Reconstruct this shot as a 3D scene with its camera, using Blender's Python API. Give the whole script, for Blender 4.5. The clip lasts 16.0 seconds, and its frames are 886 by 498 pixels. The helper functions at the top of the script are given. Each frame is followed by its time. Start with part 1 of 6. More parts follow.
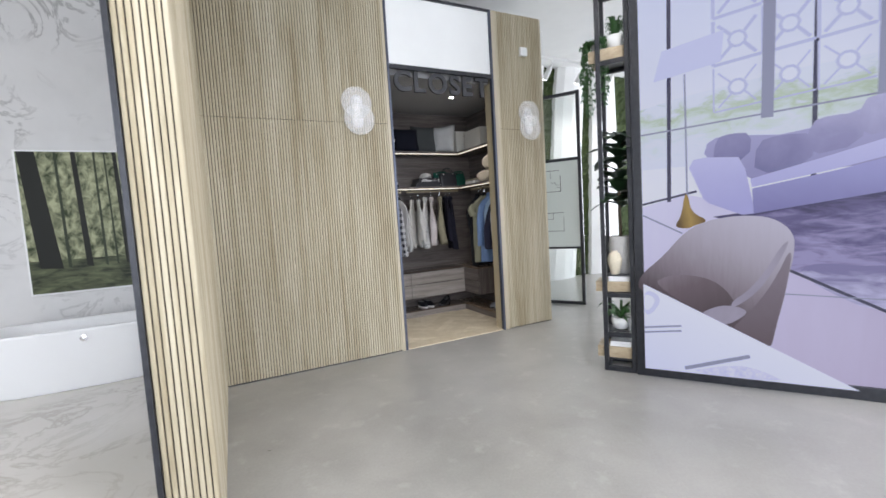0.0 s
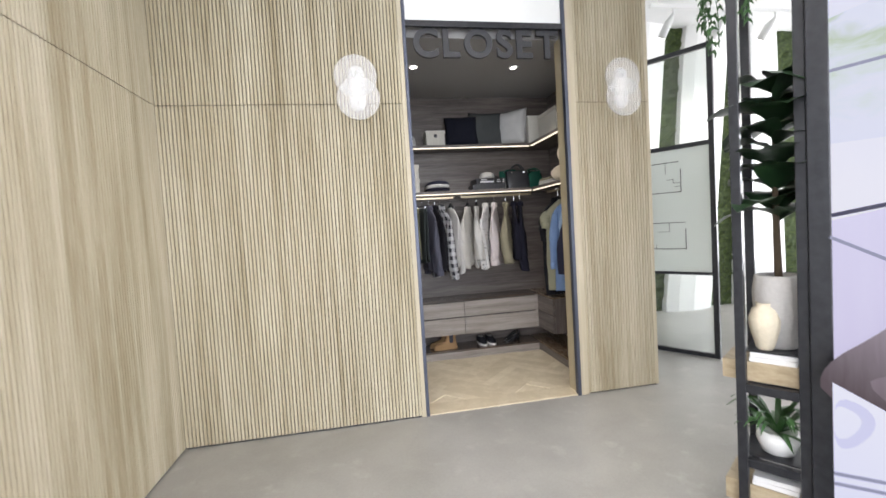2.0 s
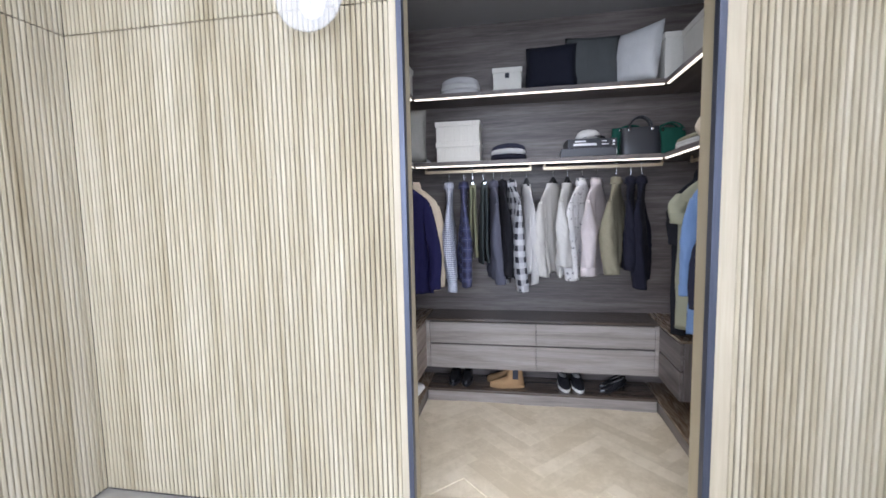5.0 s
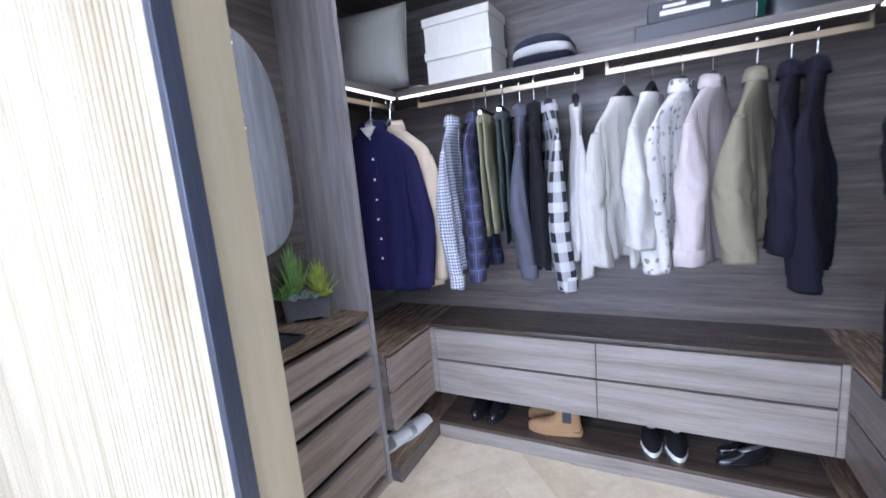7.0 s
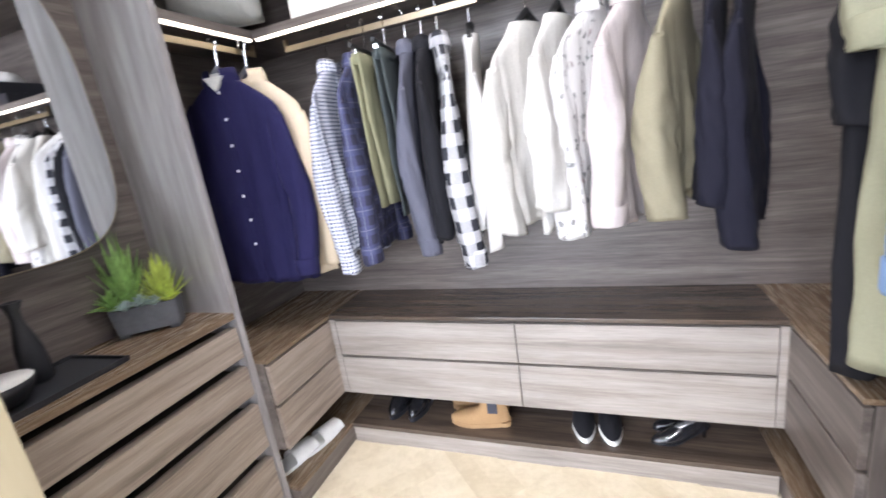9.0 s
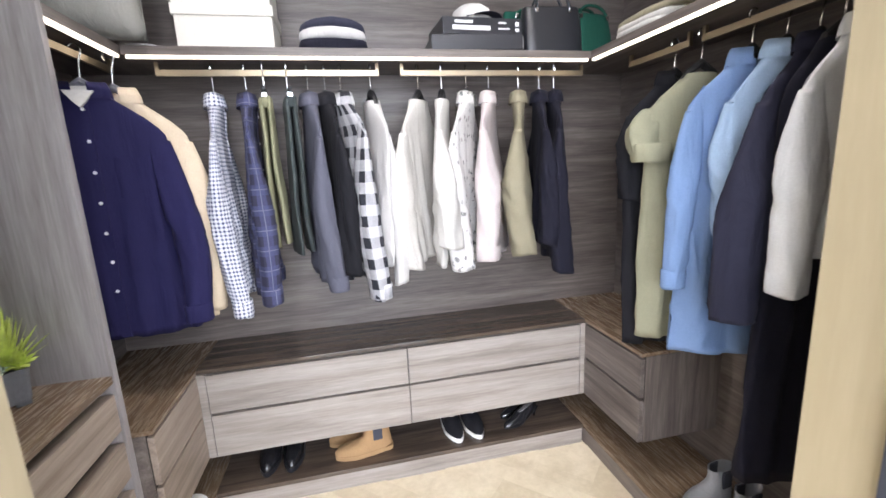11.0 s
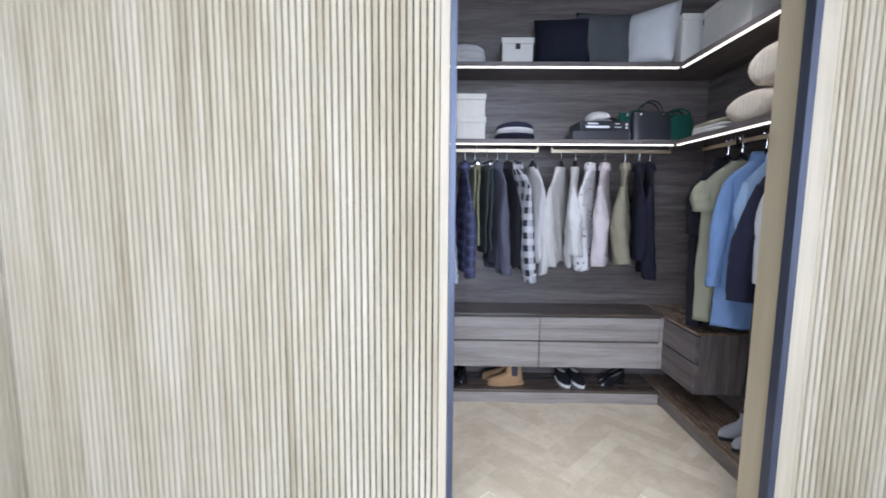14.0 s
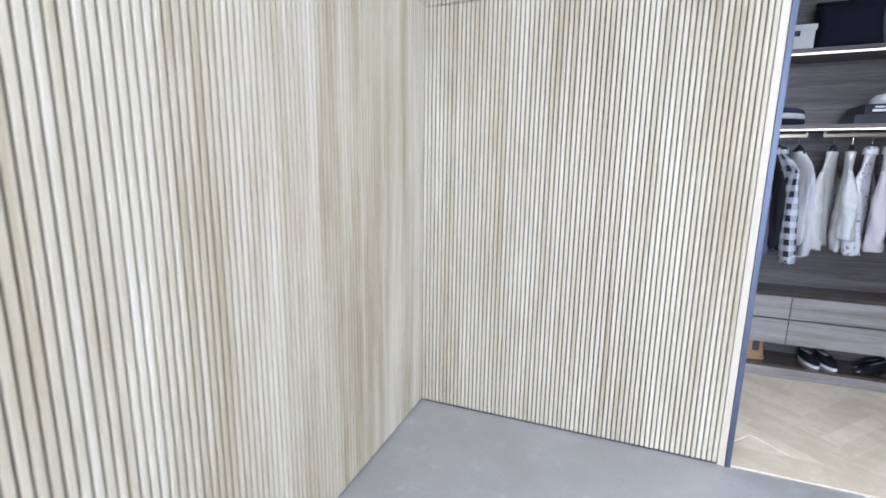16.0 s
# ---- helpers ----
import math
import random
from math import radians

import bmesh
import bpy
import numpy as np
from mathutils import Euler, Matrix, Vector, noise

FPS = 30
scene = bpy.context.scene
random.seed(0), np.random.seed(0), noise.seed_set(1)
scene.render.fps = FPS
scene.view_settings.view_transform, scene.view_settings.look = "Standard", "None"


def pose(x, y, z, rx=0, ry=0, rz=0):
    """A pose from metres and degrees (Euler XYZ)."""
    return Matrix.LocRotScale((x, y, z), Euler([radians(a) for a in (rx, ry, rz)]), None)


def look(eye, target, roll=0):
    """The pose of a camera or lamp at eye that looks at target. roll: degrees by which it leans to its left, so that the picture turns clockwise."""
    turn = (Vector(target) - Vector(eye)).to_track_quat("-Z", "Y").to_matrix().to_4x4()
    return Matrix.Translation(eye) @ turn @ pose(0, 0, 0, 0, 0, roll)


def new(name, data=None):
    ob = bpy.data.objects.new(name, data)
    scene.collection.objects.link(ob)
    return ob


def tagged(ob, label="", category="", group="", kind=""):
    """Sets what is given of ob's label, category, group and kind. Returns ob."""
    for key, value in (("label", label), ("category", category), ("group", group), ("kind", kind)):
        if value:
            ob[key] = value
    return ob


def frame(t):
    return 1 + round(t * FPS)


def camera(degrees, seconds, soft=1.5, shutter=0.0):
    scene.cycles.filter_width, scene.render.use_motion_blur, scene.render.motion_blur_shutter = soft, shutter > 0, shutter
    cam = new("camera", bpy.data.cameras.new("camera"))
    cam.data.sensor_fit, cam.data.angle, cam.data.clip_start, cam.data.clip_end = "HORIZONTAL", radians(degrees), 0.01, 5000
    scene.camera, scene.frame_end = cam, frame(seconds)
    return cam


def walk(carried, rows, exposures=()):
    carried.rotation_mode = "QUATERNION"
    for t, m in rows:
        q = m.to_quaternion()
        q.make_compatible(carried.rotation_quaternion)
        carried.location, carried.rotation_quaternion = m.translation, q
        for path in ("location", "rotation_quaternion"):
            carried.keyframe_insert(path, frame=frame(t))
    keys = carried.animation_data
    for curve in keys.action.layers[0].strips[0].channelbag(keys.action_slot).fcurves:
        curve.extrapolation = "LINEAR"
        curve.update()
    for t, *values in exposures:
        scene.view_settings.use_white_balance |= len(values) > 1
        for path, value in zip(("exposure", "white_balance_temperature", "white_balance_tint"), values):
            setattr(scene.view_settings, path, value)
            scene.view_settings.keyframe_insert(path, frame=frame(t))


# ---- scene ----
cam = camera(92.3, 16.0, 1.6, 0.35)
PATH = [
    (0, (-1.613, -4.294, 1.447), (-0.729, -2.507, 1.294), -3.5),
    (0.5, (-1.38, -4.011, 1.508), (-0.569, -2.192, 1.314), -3.1),
    (1, (-0.997, -3.73, 1.444), (-0.306, -1.857, 1.316), -4.6),
    (1.5, (-0.633, -3.487, 1.445), (-0.125, -1.556, 1.333), -4.7),
    (2, (-0.372, -3.263, 1.483), (-0.023, -1.297, 1.386), -3.5),
    (2.5, (-0.172, -3.014, 1.523), (0.125, -1.036, 1.498), -3.1),
    (3, (0.012, -2.818, 1.555), (0.154, -0.824, 1.543), -3.7),
    (3.5, (0.225, -2.662, 1.553), (0.2, -0.662, 1.55), -2.2),
    (4, (0.316, -2.519, 1.574), (0.219, -0.524, 1.469), -2.6),
    (4.2, (0.332, -2.418, 1.57), (0.207, -0.428, 1.416), -2.3),
    (6.3, (0.841, -0.923, 1.468), (0.129, 0.936, 1.272), -2.7),
    (6.5, (0.833, -0.817, 1.466), (0.1, 1.031, 1.243), -3.5),
    (7, (0.912, -0.539, 1.446), (0.008, 1.215, 1.116), -5.1),
    (7.5, (0.995, -0.282, 1.406), (-0.084, 1.343, 0.966), -5.7),
    (8, (0.991, -0.152, 1.363), (-0.126, 1.43, 0.863), -6.6),
    (8.5, (1.008, -0.108, 1.361), (-0.02, 1.537, 0.873), -7.0),
    (9, (1.001, -0.123, 1.365), (0.287, 1.681, 0.881), -8.4),
    (9.5, (0.897, -0.148, 1.367), (0.678, 1.781, 0.884), -8.5),
    (10, (0.689, -0.185, 1.371), (0.897, 1.747, 0.898), -6.8),
    (10.2, (0.609, -0.197, 1.392), (0.925, 1.721, 0.923), -5.8),
    (12.3, (0.307, -0.921, 1.454), (0.741, 1.018, 1.22), -1.1),
    (12.5, (0.25, -0.99, 1.451), (0.68, 0.95, 1.226), -0.8),
    (13, (0.123, -1.146, 1.452), (0.486, 0.81, 1.241), -0.2),
    (13.5, (0.03, -1.295, 1.458), (0.261, 0.681, 1.249), 0.4),
    (14, (0.006, -1.597, 1.464), (-0.026, 0.39, 1.241), 0.5),
    (14.5, (-0.113, -1.805, 1.504), (-0.418, 0.159, 1.286), -0.3),
    (15, (-0.309, -2.036, 1.455), (-0.858, -0.124, 1.247), -0.8),
    (15.5, (-0.497, -2.23, 1.481), (-1.188, -0.37, 1.231), 0.8),
    (16, (-0.696, -2.409, 1.503), (-1.394, -0.567, 1.158), 1.0),
]
EXPOSURES = [(0, -0.72, 6250, 15), (1.5, -0.46, 6600, 15), (3.5, -0.2, 6150, 16), (4.2, -0.12, 6000, 16), (6.3, 0.02, 5450, 20), (7.0, 0.42, 5300, 20),
             (8.0, 0.76, 5450, 18), (9.0, 1.16, 6150, 17), (10.2, 1.30, 6600, 16), (12.3, 0.06, 5550, 18), (14.5, -0.1, 5500, 17), (16, -0.05, 5350, 17)]
walk(cam, [(t, look(eye, target, roll)) for t, eye, target, roll in PATH], EXPOSURES)

# ---- world and large lights ----
world = bpy.data.worlds.new("world")
scene.world = world
world.use_nodes = True
wn = world.node_tree.nodes
sky = wn.new("ShaderNodeTexSky")
sky.sky_type = "NISHITA"
sky.sun_disc = False
sky.sun_elevation, sky.sun_rotation = radians(48), radians(200)
world.node_tree.links.new(sky.outputs[0], wn["Background"].inputs[0])
wn["Background"].inputs[1].default_value = 0.12


def lamp(name, kind, m, energy, color=(1, 1, 1), size=1.0, size_y=None, spot=70):
    d = bpy.data.lights.new(name, kind)
    d.energy, d.color = energy, color
    if kind == "AREA":
        d.shape, d.size, d.size_y = "RECTANGLE", size, size_y or size
    elif kind == "SPOT":
        d.spot_size, d.spot_blend, d.shadow_soft_size = radians(spot), 0.6, size
    elif kind == "SUN":
        d.angle = radians(size)
    ob = new(name, d)
    ob.matrix_world = m
    return ob


# added unseen daylight lamps: assumed shop front behind the camera, east and west glazing
for k in range(4):
    lamp("window_daylight", "AREA", look((-4.2 + 3.3 * k, -7.85, 2.0), (-4.2 + 3.3 * k, 0, 1.2)), 270, (0.86, 0.93, 1.0), 2.9, 3.4)
lamp("window_daylight", "AREA", look((8.85, 1.2, 2.0), (0, 1.2, 1.0)), 620, (0.92, 0.96, 1.0), 5.0, 3.2)
lamp("window_daylight", "AREA", look((-6.85, -1.0, 2.0), (0, -1.0, 1.0)), 90, (0.95, 0.97, 1.0), 4.0, 3.2)
lamp("sun", "SUN", look((3, -14, 14), (0, 0, 0)), 2.0, (1.0, 0.95, 0.88), 0.5)

# ---- materials ----
def material(name, color=(0.8, 0.8, 0.8), rough=0.5, metal=0.0, emit=None, strength=0.0):
    m = bpy.data.materials.new(name)
    m.use_nodes = True
    b = m.node_tree.nodes["Principled BSDF"]
    b.inputs["Base Color"].default_value = (*color, 1)
    b.inputs["Roughness"].default_value = rough
    b.inputs["Metallic"].default_value = metal
    if emit:
        b.inputs["Emission Color"].default_value = (*emit, 1)
        b.inputs["Emission Strength"].default_value = strength
    return m


def node(m, kind, **sets):
    n = m.node_tree.nodes.new(kind)
    for k, v in sets.items():
        n.inputs[k].default_value = v
    return n


def join(m, a, b):
    m.node_tree.links.new(a, b)


def ramp(m, fac, stops):
    r = m.node_tree.nodes.new("ShaderNodeValToRGB")
    e = r.color_ramp.elements
    while len(e) < len(stops):
        e.new(0.5)
    for k, (p, c) in enumerate(stops):
        e[k].position, e[k].color = p, (*c, 1)
    join(m, fac, r.inputs[0])
    return r.outputs[0]


def coords(m, scale, kind="Object"):
    tc = m.node_tree.nodes.new("ShaderNodeTexCoord")
    mp = m.node_tree.nodes.new("ShaderNodeMapping")
    mp.inputs["Scale"].default_value = scale
    join(m, tc.outputs[kind], mp.inputs[0])
    return mp.outputs[0]


def world_coords(m, scale):
    g = m.node_tree.nodes.new("ShaderNodeNewGeometry")
    mp = m.node_tree.nodes.new("ShaderNodeMapping")
    mp.inputs["Scale"].default_value = scale
    join(m, g.outputs["Position"], mp.inputs[0])
    return mp.outputs[0]


def noise_of(m, vec, scale, detail=4.0, rough=0.55, distort=0.0):
    n = node(m, "ShaderNodeTexNoise", Scale=scale, Detail=detail, Roughness=rough, Distortion=distort)
    join(m, vec, n.inputs["Vector"])
    return n.outputs["Fac"]


def mix(m, fac, a, b, blend="MIX"):
    n = m.node_tree.nodes.new("ShaderNodeMix")
    n.data_type, n.blend_type = "RGBA", blend
    for sock, v in ((n.inputs[0], fac), (n.inputs[6], a), (n.inputs[7], b)):
        if isinstance(v, (int, float)):
            sock.default_value = v
        elif isinstance(v, tuple):
            sock.default_value = (*v, 1)
        else:
            join(m, v, sock)
    return n.outputs[2]


def maths(m, op, a, b=0.0):
    n = m.node_tree.nodes.new("ShaderNodeMath")
    n.operation = op
    for sock, v in ((n.inputs[0], a), (n.inputs[1], b)):
        if isinstance(v, (int, float)):
            sock.default_value = v
        else:
            join(m, v, sock)
    return n.outputs[0]


def base(m, out):
    join(m, out, m.node_tree.nodes["Principled BSDF"].inputs["Base Color"])


def bump(m, height, strength=0.2, dist=0.002):
    b = node(m, "ShaderNodeBump", Strength=strength, Distance=dist)
    join(m, height, b.inputs["Height"])
    join(m, b.outputs[0], m.node_tree.nodes["Principled BSDF"].inputs["Normal"])


def rough(m, fac, lo, hi):
    r = node(m, "ShaderNodeMapRange")
    r.inputs["To Min"].default_value, r.inputs["To Max"].default_value = lo, hi
    join(m, fac, r.inputs[0])
    join(m, r.outputs[0], m.node_tree.nodes["Principled BSDF"].inputs["Roughness"])


def wood(name, dark, mid, light, stretch, scale=1.0, rlo=0.4, rhi=0.6, vary=0.0):
    m = material(name, mid, 0.5)
    v = world_coords(m, stretch)
    a = noise_of(m, v, 1.6 * scale, 5, 0.6, 0.4)
    f = noise_of(m, v, 9.0 * scale, 6, 0.7, 0.2)
    s = maths(m, "ADD", maths(m, "MULTIPLY", a, 0.62), maths(m, "MULTIPLY", f, 0.38))
    if vary:
        info = m.node_tree.nodes.new("ShaderNodeObjectInfo")
        s = maths(m, "ADD", s, maths(m, "MULTIPLY", maths(m, "SUBTRACT", info.outputs["Random"], 0.5), vary))
    base(m, ramp(m, s, [(0.36, dark), (0.5, mid), (0.64, light)]))
    rough(m, f, rlo, rhi)
    bump(m, f, 0.12, 0.001)
    return m


OAK_D, OAK_M, OAK_L = (0.315, 0.262, 0.168), (0.432, 0.378, 0.268), (0.525, 0.475, 0.36)
M_SLAT = wood("ash_slat", OAK_D, OAK_M, OAK_L, (3.4, 3.4, 0.22), 1.2, 0.6, 0.75, 0.06)
M_SLAT.node_tree.nodes["Principled BSDF"].inputs["Specular IOR Level"].default_value = 0.22
M_TRIM = wood("ash_trim", (0.40, 0.345, 0.245), (0.45, 0.392, 0.285), (0.50, 0.445, 0.33), (14, 14, 0.5), 1.0, 0.4, 0.55)
M_JAMB = wood("jamb_lining", (0.40, 0.335, 0.215), (0.43, 0.362, 0.236), (0.465, 0.395, 0.265), (6, 6, 0.5), 1.0, 0.4, 0.5)
W_D, W_M, W_L = (0.066, 0.054, 0.047), (0.124, 0.103, 0.092), (0.20, 0.172, 0.155)
M_WX = wood("walnut_grain_x", W_D, W_M, W_L, (0.9, 16, 16), 1.0, 0.34, 0.5)
M_WY = wood("walnut_grain_y", W_D, W_M, W_L, (16, 0.9, 16), 1.0, 0.34, 0.5)
# same walnut, paler: the bounced light on the partition is put into the colour
M_WZ_LIT = wood("walnut_grain_z_lit", (0.20, 0.185, 0.18), (0.29, 0.272, 0.27), (0.38, 0.36, 0.36), (16, 16, 0.9), 1.0, 0.26, 0.36)
# dark upright grain for the right unit, whose shade is put into the colour
M_WV = wood("walnut_upright_shaded", W_D, W_M, W_L, (16, 16, 0.9), 1.0, 0.34, 0.5)
M_FX = wood("drawer_grain_x", (0.175, 0.152, 0.136), (0.262, 0.232, 0.21), (0.345, 0.312, 0.286), (0.9, 16, 16), 1.0, 0.36, 0.52)
M_FY = wood("drawer_grain_y", (0.165, 0.13, 0.104), (0.272, 0.22, 0.18), (0.365, 0.303, 0.253), (16, 0.9, 16), 1.0, 0.36, 0.52)
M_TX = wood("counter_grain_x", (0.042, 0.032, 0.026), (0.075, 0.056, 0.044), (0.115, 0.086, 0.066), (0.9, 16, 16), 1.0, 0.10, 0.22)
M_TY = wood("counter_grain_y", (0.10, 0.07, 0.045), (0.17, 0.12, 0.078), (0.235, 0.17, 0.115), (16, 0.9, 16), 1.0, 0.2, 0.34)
M_PLANK = wood("oak_floor_plank", (0.55, 0.465, 0.325), (0.63, 0.545, 0.40), (0.71, 0.625, 0.475), (5, 5, 5), 1.0, 0.3, 0.45, 0.22)
M_SHELFBOX = wood("pale_oak_board", (0.29, 0.225, 0.14), (0.38, 0.305, 0.20), (0.46, 0.38, 0.26), (8, 2, 14), 1.0, 0.4, 0.55)

M_CONC = material("polished_concrete", (0.3, 0.3, 0.29), 0.3)
_v = world_coords(M_CONC, (1, 1, 1))
_a = noise_of(M_CONC, _v, 0.7, 7, 0.55, 0.3)
_b = noise_of(M_CONC, _v, 2.6, 5, 0.55, 0.6)
_c = noise_of(M_CONC, _v, 60.0, 3, 0.6)
_s = maths(M_CONC, "ADD", maths(M_CONC, "MULTIPLY", _a, 0.68), maths(M_CONC, "MULTIPLY", _b, 0.32))
_col = ramp(M_CONC, _s, [(0.32, (0.235, 0.228, 0.210)), (0.5, (0.30, 0.292, 0.270)), (0.68, (0.365, 0.355, 0.33))])
_fleck = ramp(M_CONC, noise_of(M_CONC, _v, 5.0, 4, 0.6), [(0.58, (0, 0, 0)), (0.78, (1, 1, 1))])
_col = mix(M_CONC, maths(M_CONC, "MULTIPLY", _fleck, 0.4), _col, (0.50, 0.485, 0.455))
base(M_CONC, mix(M_CONC, 0.12, _col, _c, "OVERLAY"))
rough(M_CONC, _b, 0.26, 0.31)
bump(M_CONC, _c, 0.05, 0.001)


def marble(name, light, vein, scale):
    m = material(name, light, 0.2)
    v = world_coords(m, (scale, scale, scale))
    w = noise_of(m, v, 1.1, 8, 0.62, 1.6)
    t = maths(m, "ABSOLUTE", maths(m, "SUBTRACT", w, 0.5))
    line = ramp(m, t, [(0.0, (1, 1, 1)), (0.035, (0, 0, 0))])
    patch = ramp(m, noise_of(m, v, 0.8, 3), [(0.42, (0, 0, 0)), (0.62, (1, 1, 1))])
    f = maths(m, "MULTIPLY", maths(m, "MULTIPLY", line, patch), 0.8)
    base(m, mix(m, f, mix(m, noise_of(m, v, 2.3, 5), light, tuple(c * 0.86 for c in light)), vein))
    rough(m, w, 0.12, 0.25)
    return m


M_MARBLE = marble("white_marble_wall", (0.72, 0.71, 0.69), (0.30, 0.29, 0.28), 1.6)
M_MFLOOR = marble("marble_floor", (0.66, 0.63, 0.57), (0.42, 0.38, 0.32), 1.0)
M_WHITE = material("white_plaster", (0.80, 0.80, 0.78), 0.7)
base(M_WHITE, ramp(M_WHITE, noise_of(M_WHITE, world_coords(M_WHITE, (1, 1, 1)), 1.5, 4), [(0.3, (0.76, 0.76, 0.74)), (0.7, (0.82, 0.82, 0.80))]))
bump(M_WHITE, noise_of(M_WHITE, world_coords(M_WHITE, (1, 1, 1)), 90, 3), 0.05, 0.001)
M_CEIL = material("grey_ceiling_paint", (0.34, 0.335, 0.33), 0.75)
bump(M_CEIL, noise_of(M_CEIL, world_coords(M_CEIL, (1, 1, 1)), 70, 3), 0.06, 0.001)
M_BACK = material("slat_backing", (0.045, 0.038, 0.03), 0.8)
M_BLACK = material("black_metal", (0.018, 0.019, 0.023), 0.32, 0.3)
base(M_BLACK, ramp(M_BLACK, noise_of(M_BLACK, world_coords(M_BLACK, (1, 1, 1)), 25, 4), [(0.3, (0.013, 0.014, 0.018)), (0.7, (0.028, 0.029, 0.034))]))
# black frame metal with the bluish reflection on its face mixed into the colour
M_FRAME = material("black_metal_bluish_reflection", (0.05, 0.06, 0.10), 0.36, 0.55)
base(M_FRAME, ramp(M_FRAME, noise_of(M_FRAME, world_coords(M_FRAME, (30, 30, 1)), 6, 4), [(0.3, (0.062, 0.070, 0.098)), (0.7, (0.085, 0.095, 0.128))]))
M_SIGN = material("sign_charcoal", (0.038, 0.038, 0.042), 0.6)
M_LED = material("led_strip", (1, 0.95, 0.85), 0.4, 0, (1.0, 0.88, 0.68), 1.8)
M_DOWN = material("downlight_glow", (1, 1, 1), 0.4, 0, (1.0, 0.97, 0.92), 30.0)
M_BRASS = material("brushed_brass_rail", (0.46, 0.385, 0.275), 0.38, 1.0)
M_CHROME = material("chrome", (0.75, 0.75, 0.76), 0.15, 1.0)
M_MIRROR = material("mirror_silver", (0.86, 0.88, 0.90), 0.02, 1.0)
M_PORCELAIN = material("white_acrylic", (0.82, 0.82, 0.81), 0.18)


def glass(name, color=(1, 1, 1), rough_=0.0):
    m = bpy.data.materials.new(name)
    m.use_nodes = True
    nt = m.node_tree
    nt.nodes.clear()
    out = nt.nodes.new("ShaderNodeOutputMaterial")
    tr = nt.nodes.new("ShaderNodeBsdfTransparent")
    gl = nt.nodes.new("ShaderNodeBsdfGlossy")
    fr = nt.nodes.new("ShaderNodeFresnel")
    mx = nt.nodes.new("ShaderNodeMixShader")
    tr.inputs[0].default_value = (*color, 1)
    gl.inputs["Roughness"].default_value = rough_
    for a, b in ((fr.outputs[0], mx.inputs[0]), (tr.outputs[0], mx.inputs[1]), (gl.outputs[0], mx.inputs[2]), (mx.outputs[0], out.inputs[0])):
        nt.links.new(a, b)
    return m


M_GLASS = glass("clear_pane", (0.95, 0.97, 0.96))


# ---- mesh helpers ----
def thing(name, label, category, at=(0, 0, 0), rz=0, group="", kind=""):
    ob = new(name)
    ob.matrix_world = pose(*at, 0, 0, rz)
    return tagged(ob, label, category, group, kind)


def part(name, bm, mat, parent=None, label="", smooth=False):
    me = bpy.data.meshes.new(name)
    bm.to_mesh(me)
    bm.free()
    if smooth:
        me.shade_smooth()
    for m in mat if isinstance(mat, (list, tuple)) else (mat,):
        me.materials.append(m)
    ob = new(name, me)
    if parent:
        ob.parent = parent
    if label:
        ob["label"] = label
    return ob


def add_box(bm, x0, y0, z0, x1, y1, z1, bev=0.0):
    r = bmesh.ops.create_cube(bm, size=1)
    vs = r["verts"]
    for v in vs:
        v.co = Vector(((x0 + x1) / 2 + v.co.x * (x1 - x0), (y0 + y1) / 2 + v.co.y * (y1 - y0), (z0 + z1) / 2 + v.co.z * (z1 - z0)))
    if bev:
        es = list({e for v in vs for e in v.link_edges})
        bmesh.ops.bevel(bm, geom=es, offset=bev, segments=2, affect="EDGES", profile=0.6)
    return bm


def box(x0, y0, z0, x1, y1, z1, bev=0.0):
    return add_box(bmesh.new(), x0, y0, z0, x1, y1, z1, bev)


def loft(rings, cap=True, closed=True):
    """Joins rings of points (lists of equal length) into one skin."""
    bm = bmesh.new()
    vs = [[bm.verts.new(p) for p in r] for r in rings]
    n = len(vs[0])
    uv = bm.loops.layers.uv.new("cloth")
    mid = vs[len(vs) // 2]
    across, along = [0.0], [0.0]
    for k in range(n):
        across.append(across[-1] + (mid[k].co - mid[(k + 1) % n].co).length)
    for a, b in zip(vs, vs[1:]):
        along.append(along[-1] + max(0.001, (a[n // 4].co - b[n // 4].co).length))
    for i, (a, b) in enumerate(zip(vs, vs[1:])):
        for k in range(n if closed else n - 1):
            f = bm.faces.new((a[k], a[(k + 1) % n], b[(k + 1) % n], b[k]))
            for lp, u, v in zip(f.loops, (k, k + 1, k + 1, k), (i, i, i + 1, i + 1)):
                lp[uv].uv = (across[u], along[v])
    if cap:
        bm.faces.new(vs[0][::-1])
        bm.faces.new(vs[-1])
    bmesh.ops.recalc_face_normals(bm, faces=bm.faces)
    return bm


def ring(cx, cy, z, rx, ry, n=24, power=2.0):
    pts = []
    for k in range(n):
        a = 2 * math.pi * k / n
        c, s = math.cos(a), math.sin(a)
        pts.append((cx + rx * math.copysign(abs(c) ** (2 / power), c), cy + ry * math.copysign(abs(s) ** (2 / power), s), z))
    return pts


def lathe(profile, n=28):
    return loft([ring(0, 0, z, max(r, 0.0005), max(r, 0.0005), n) for r, z in profile])


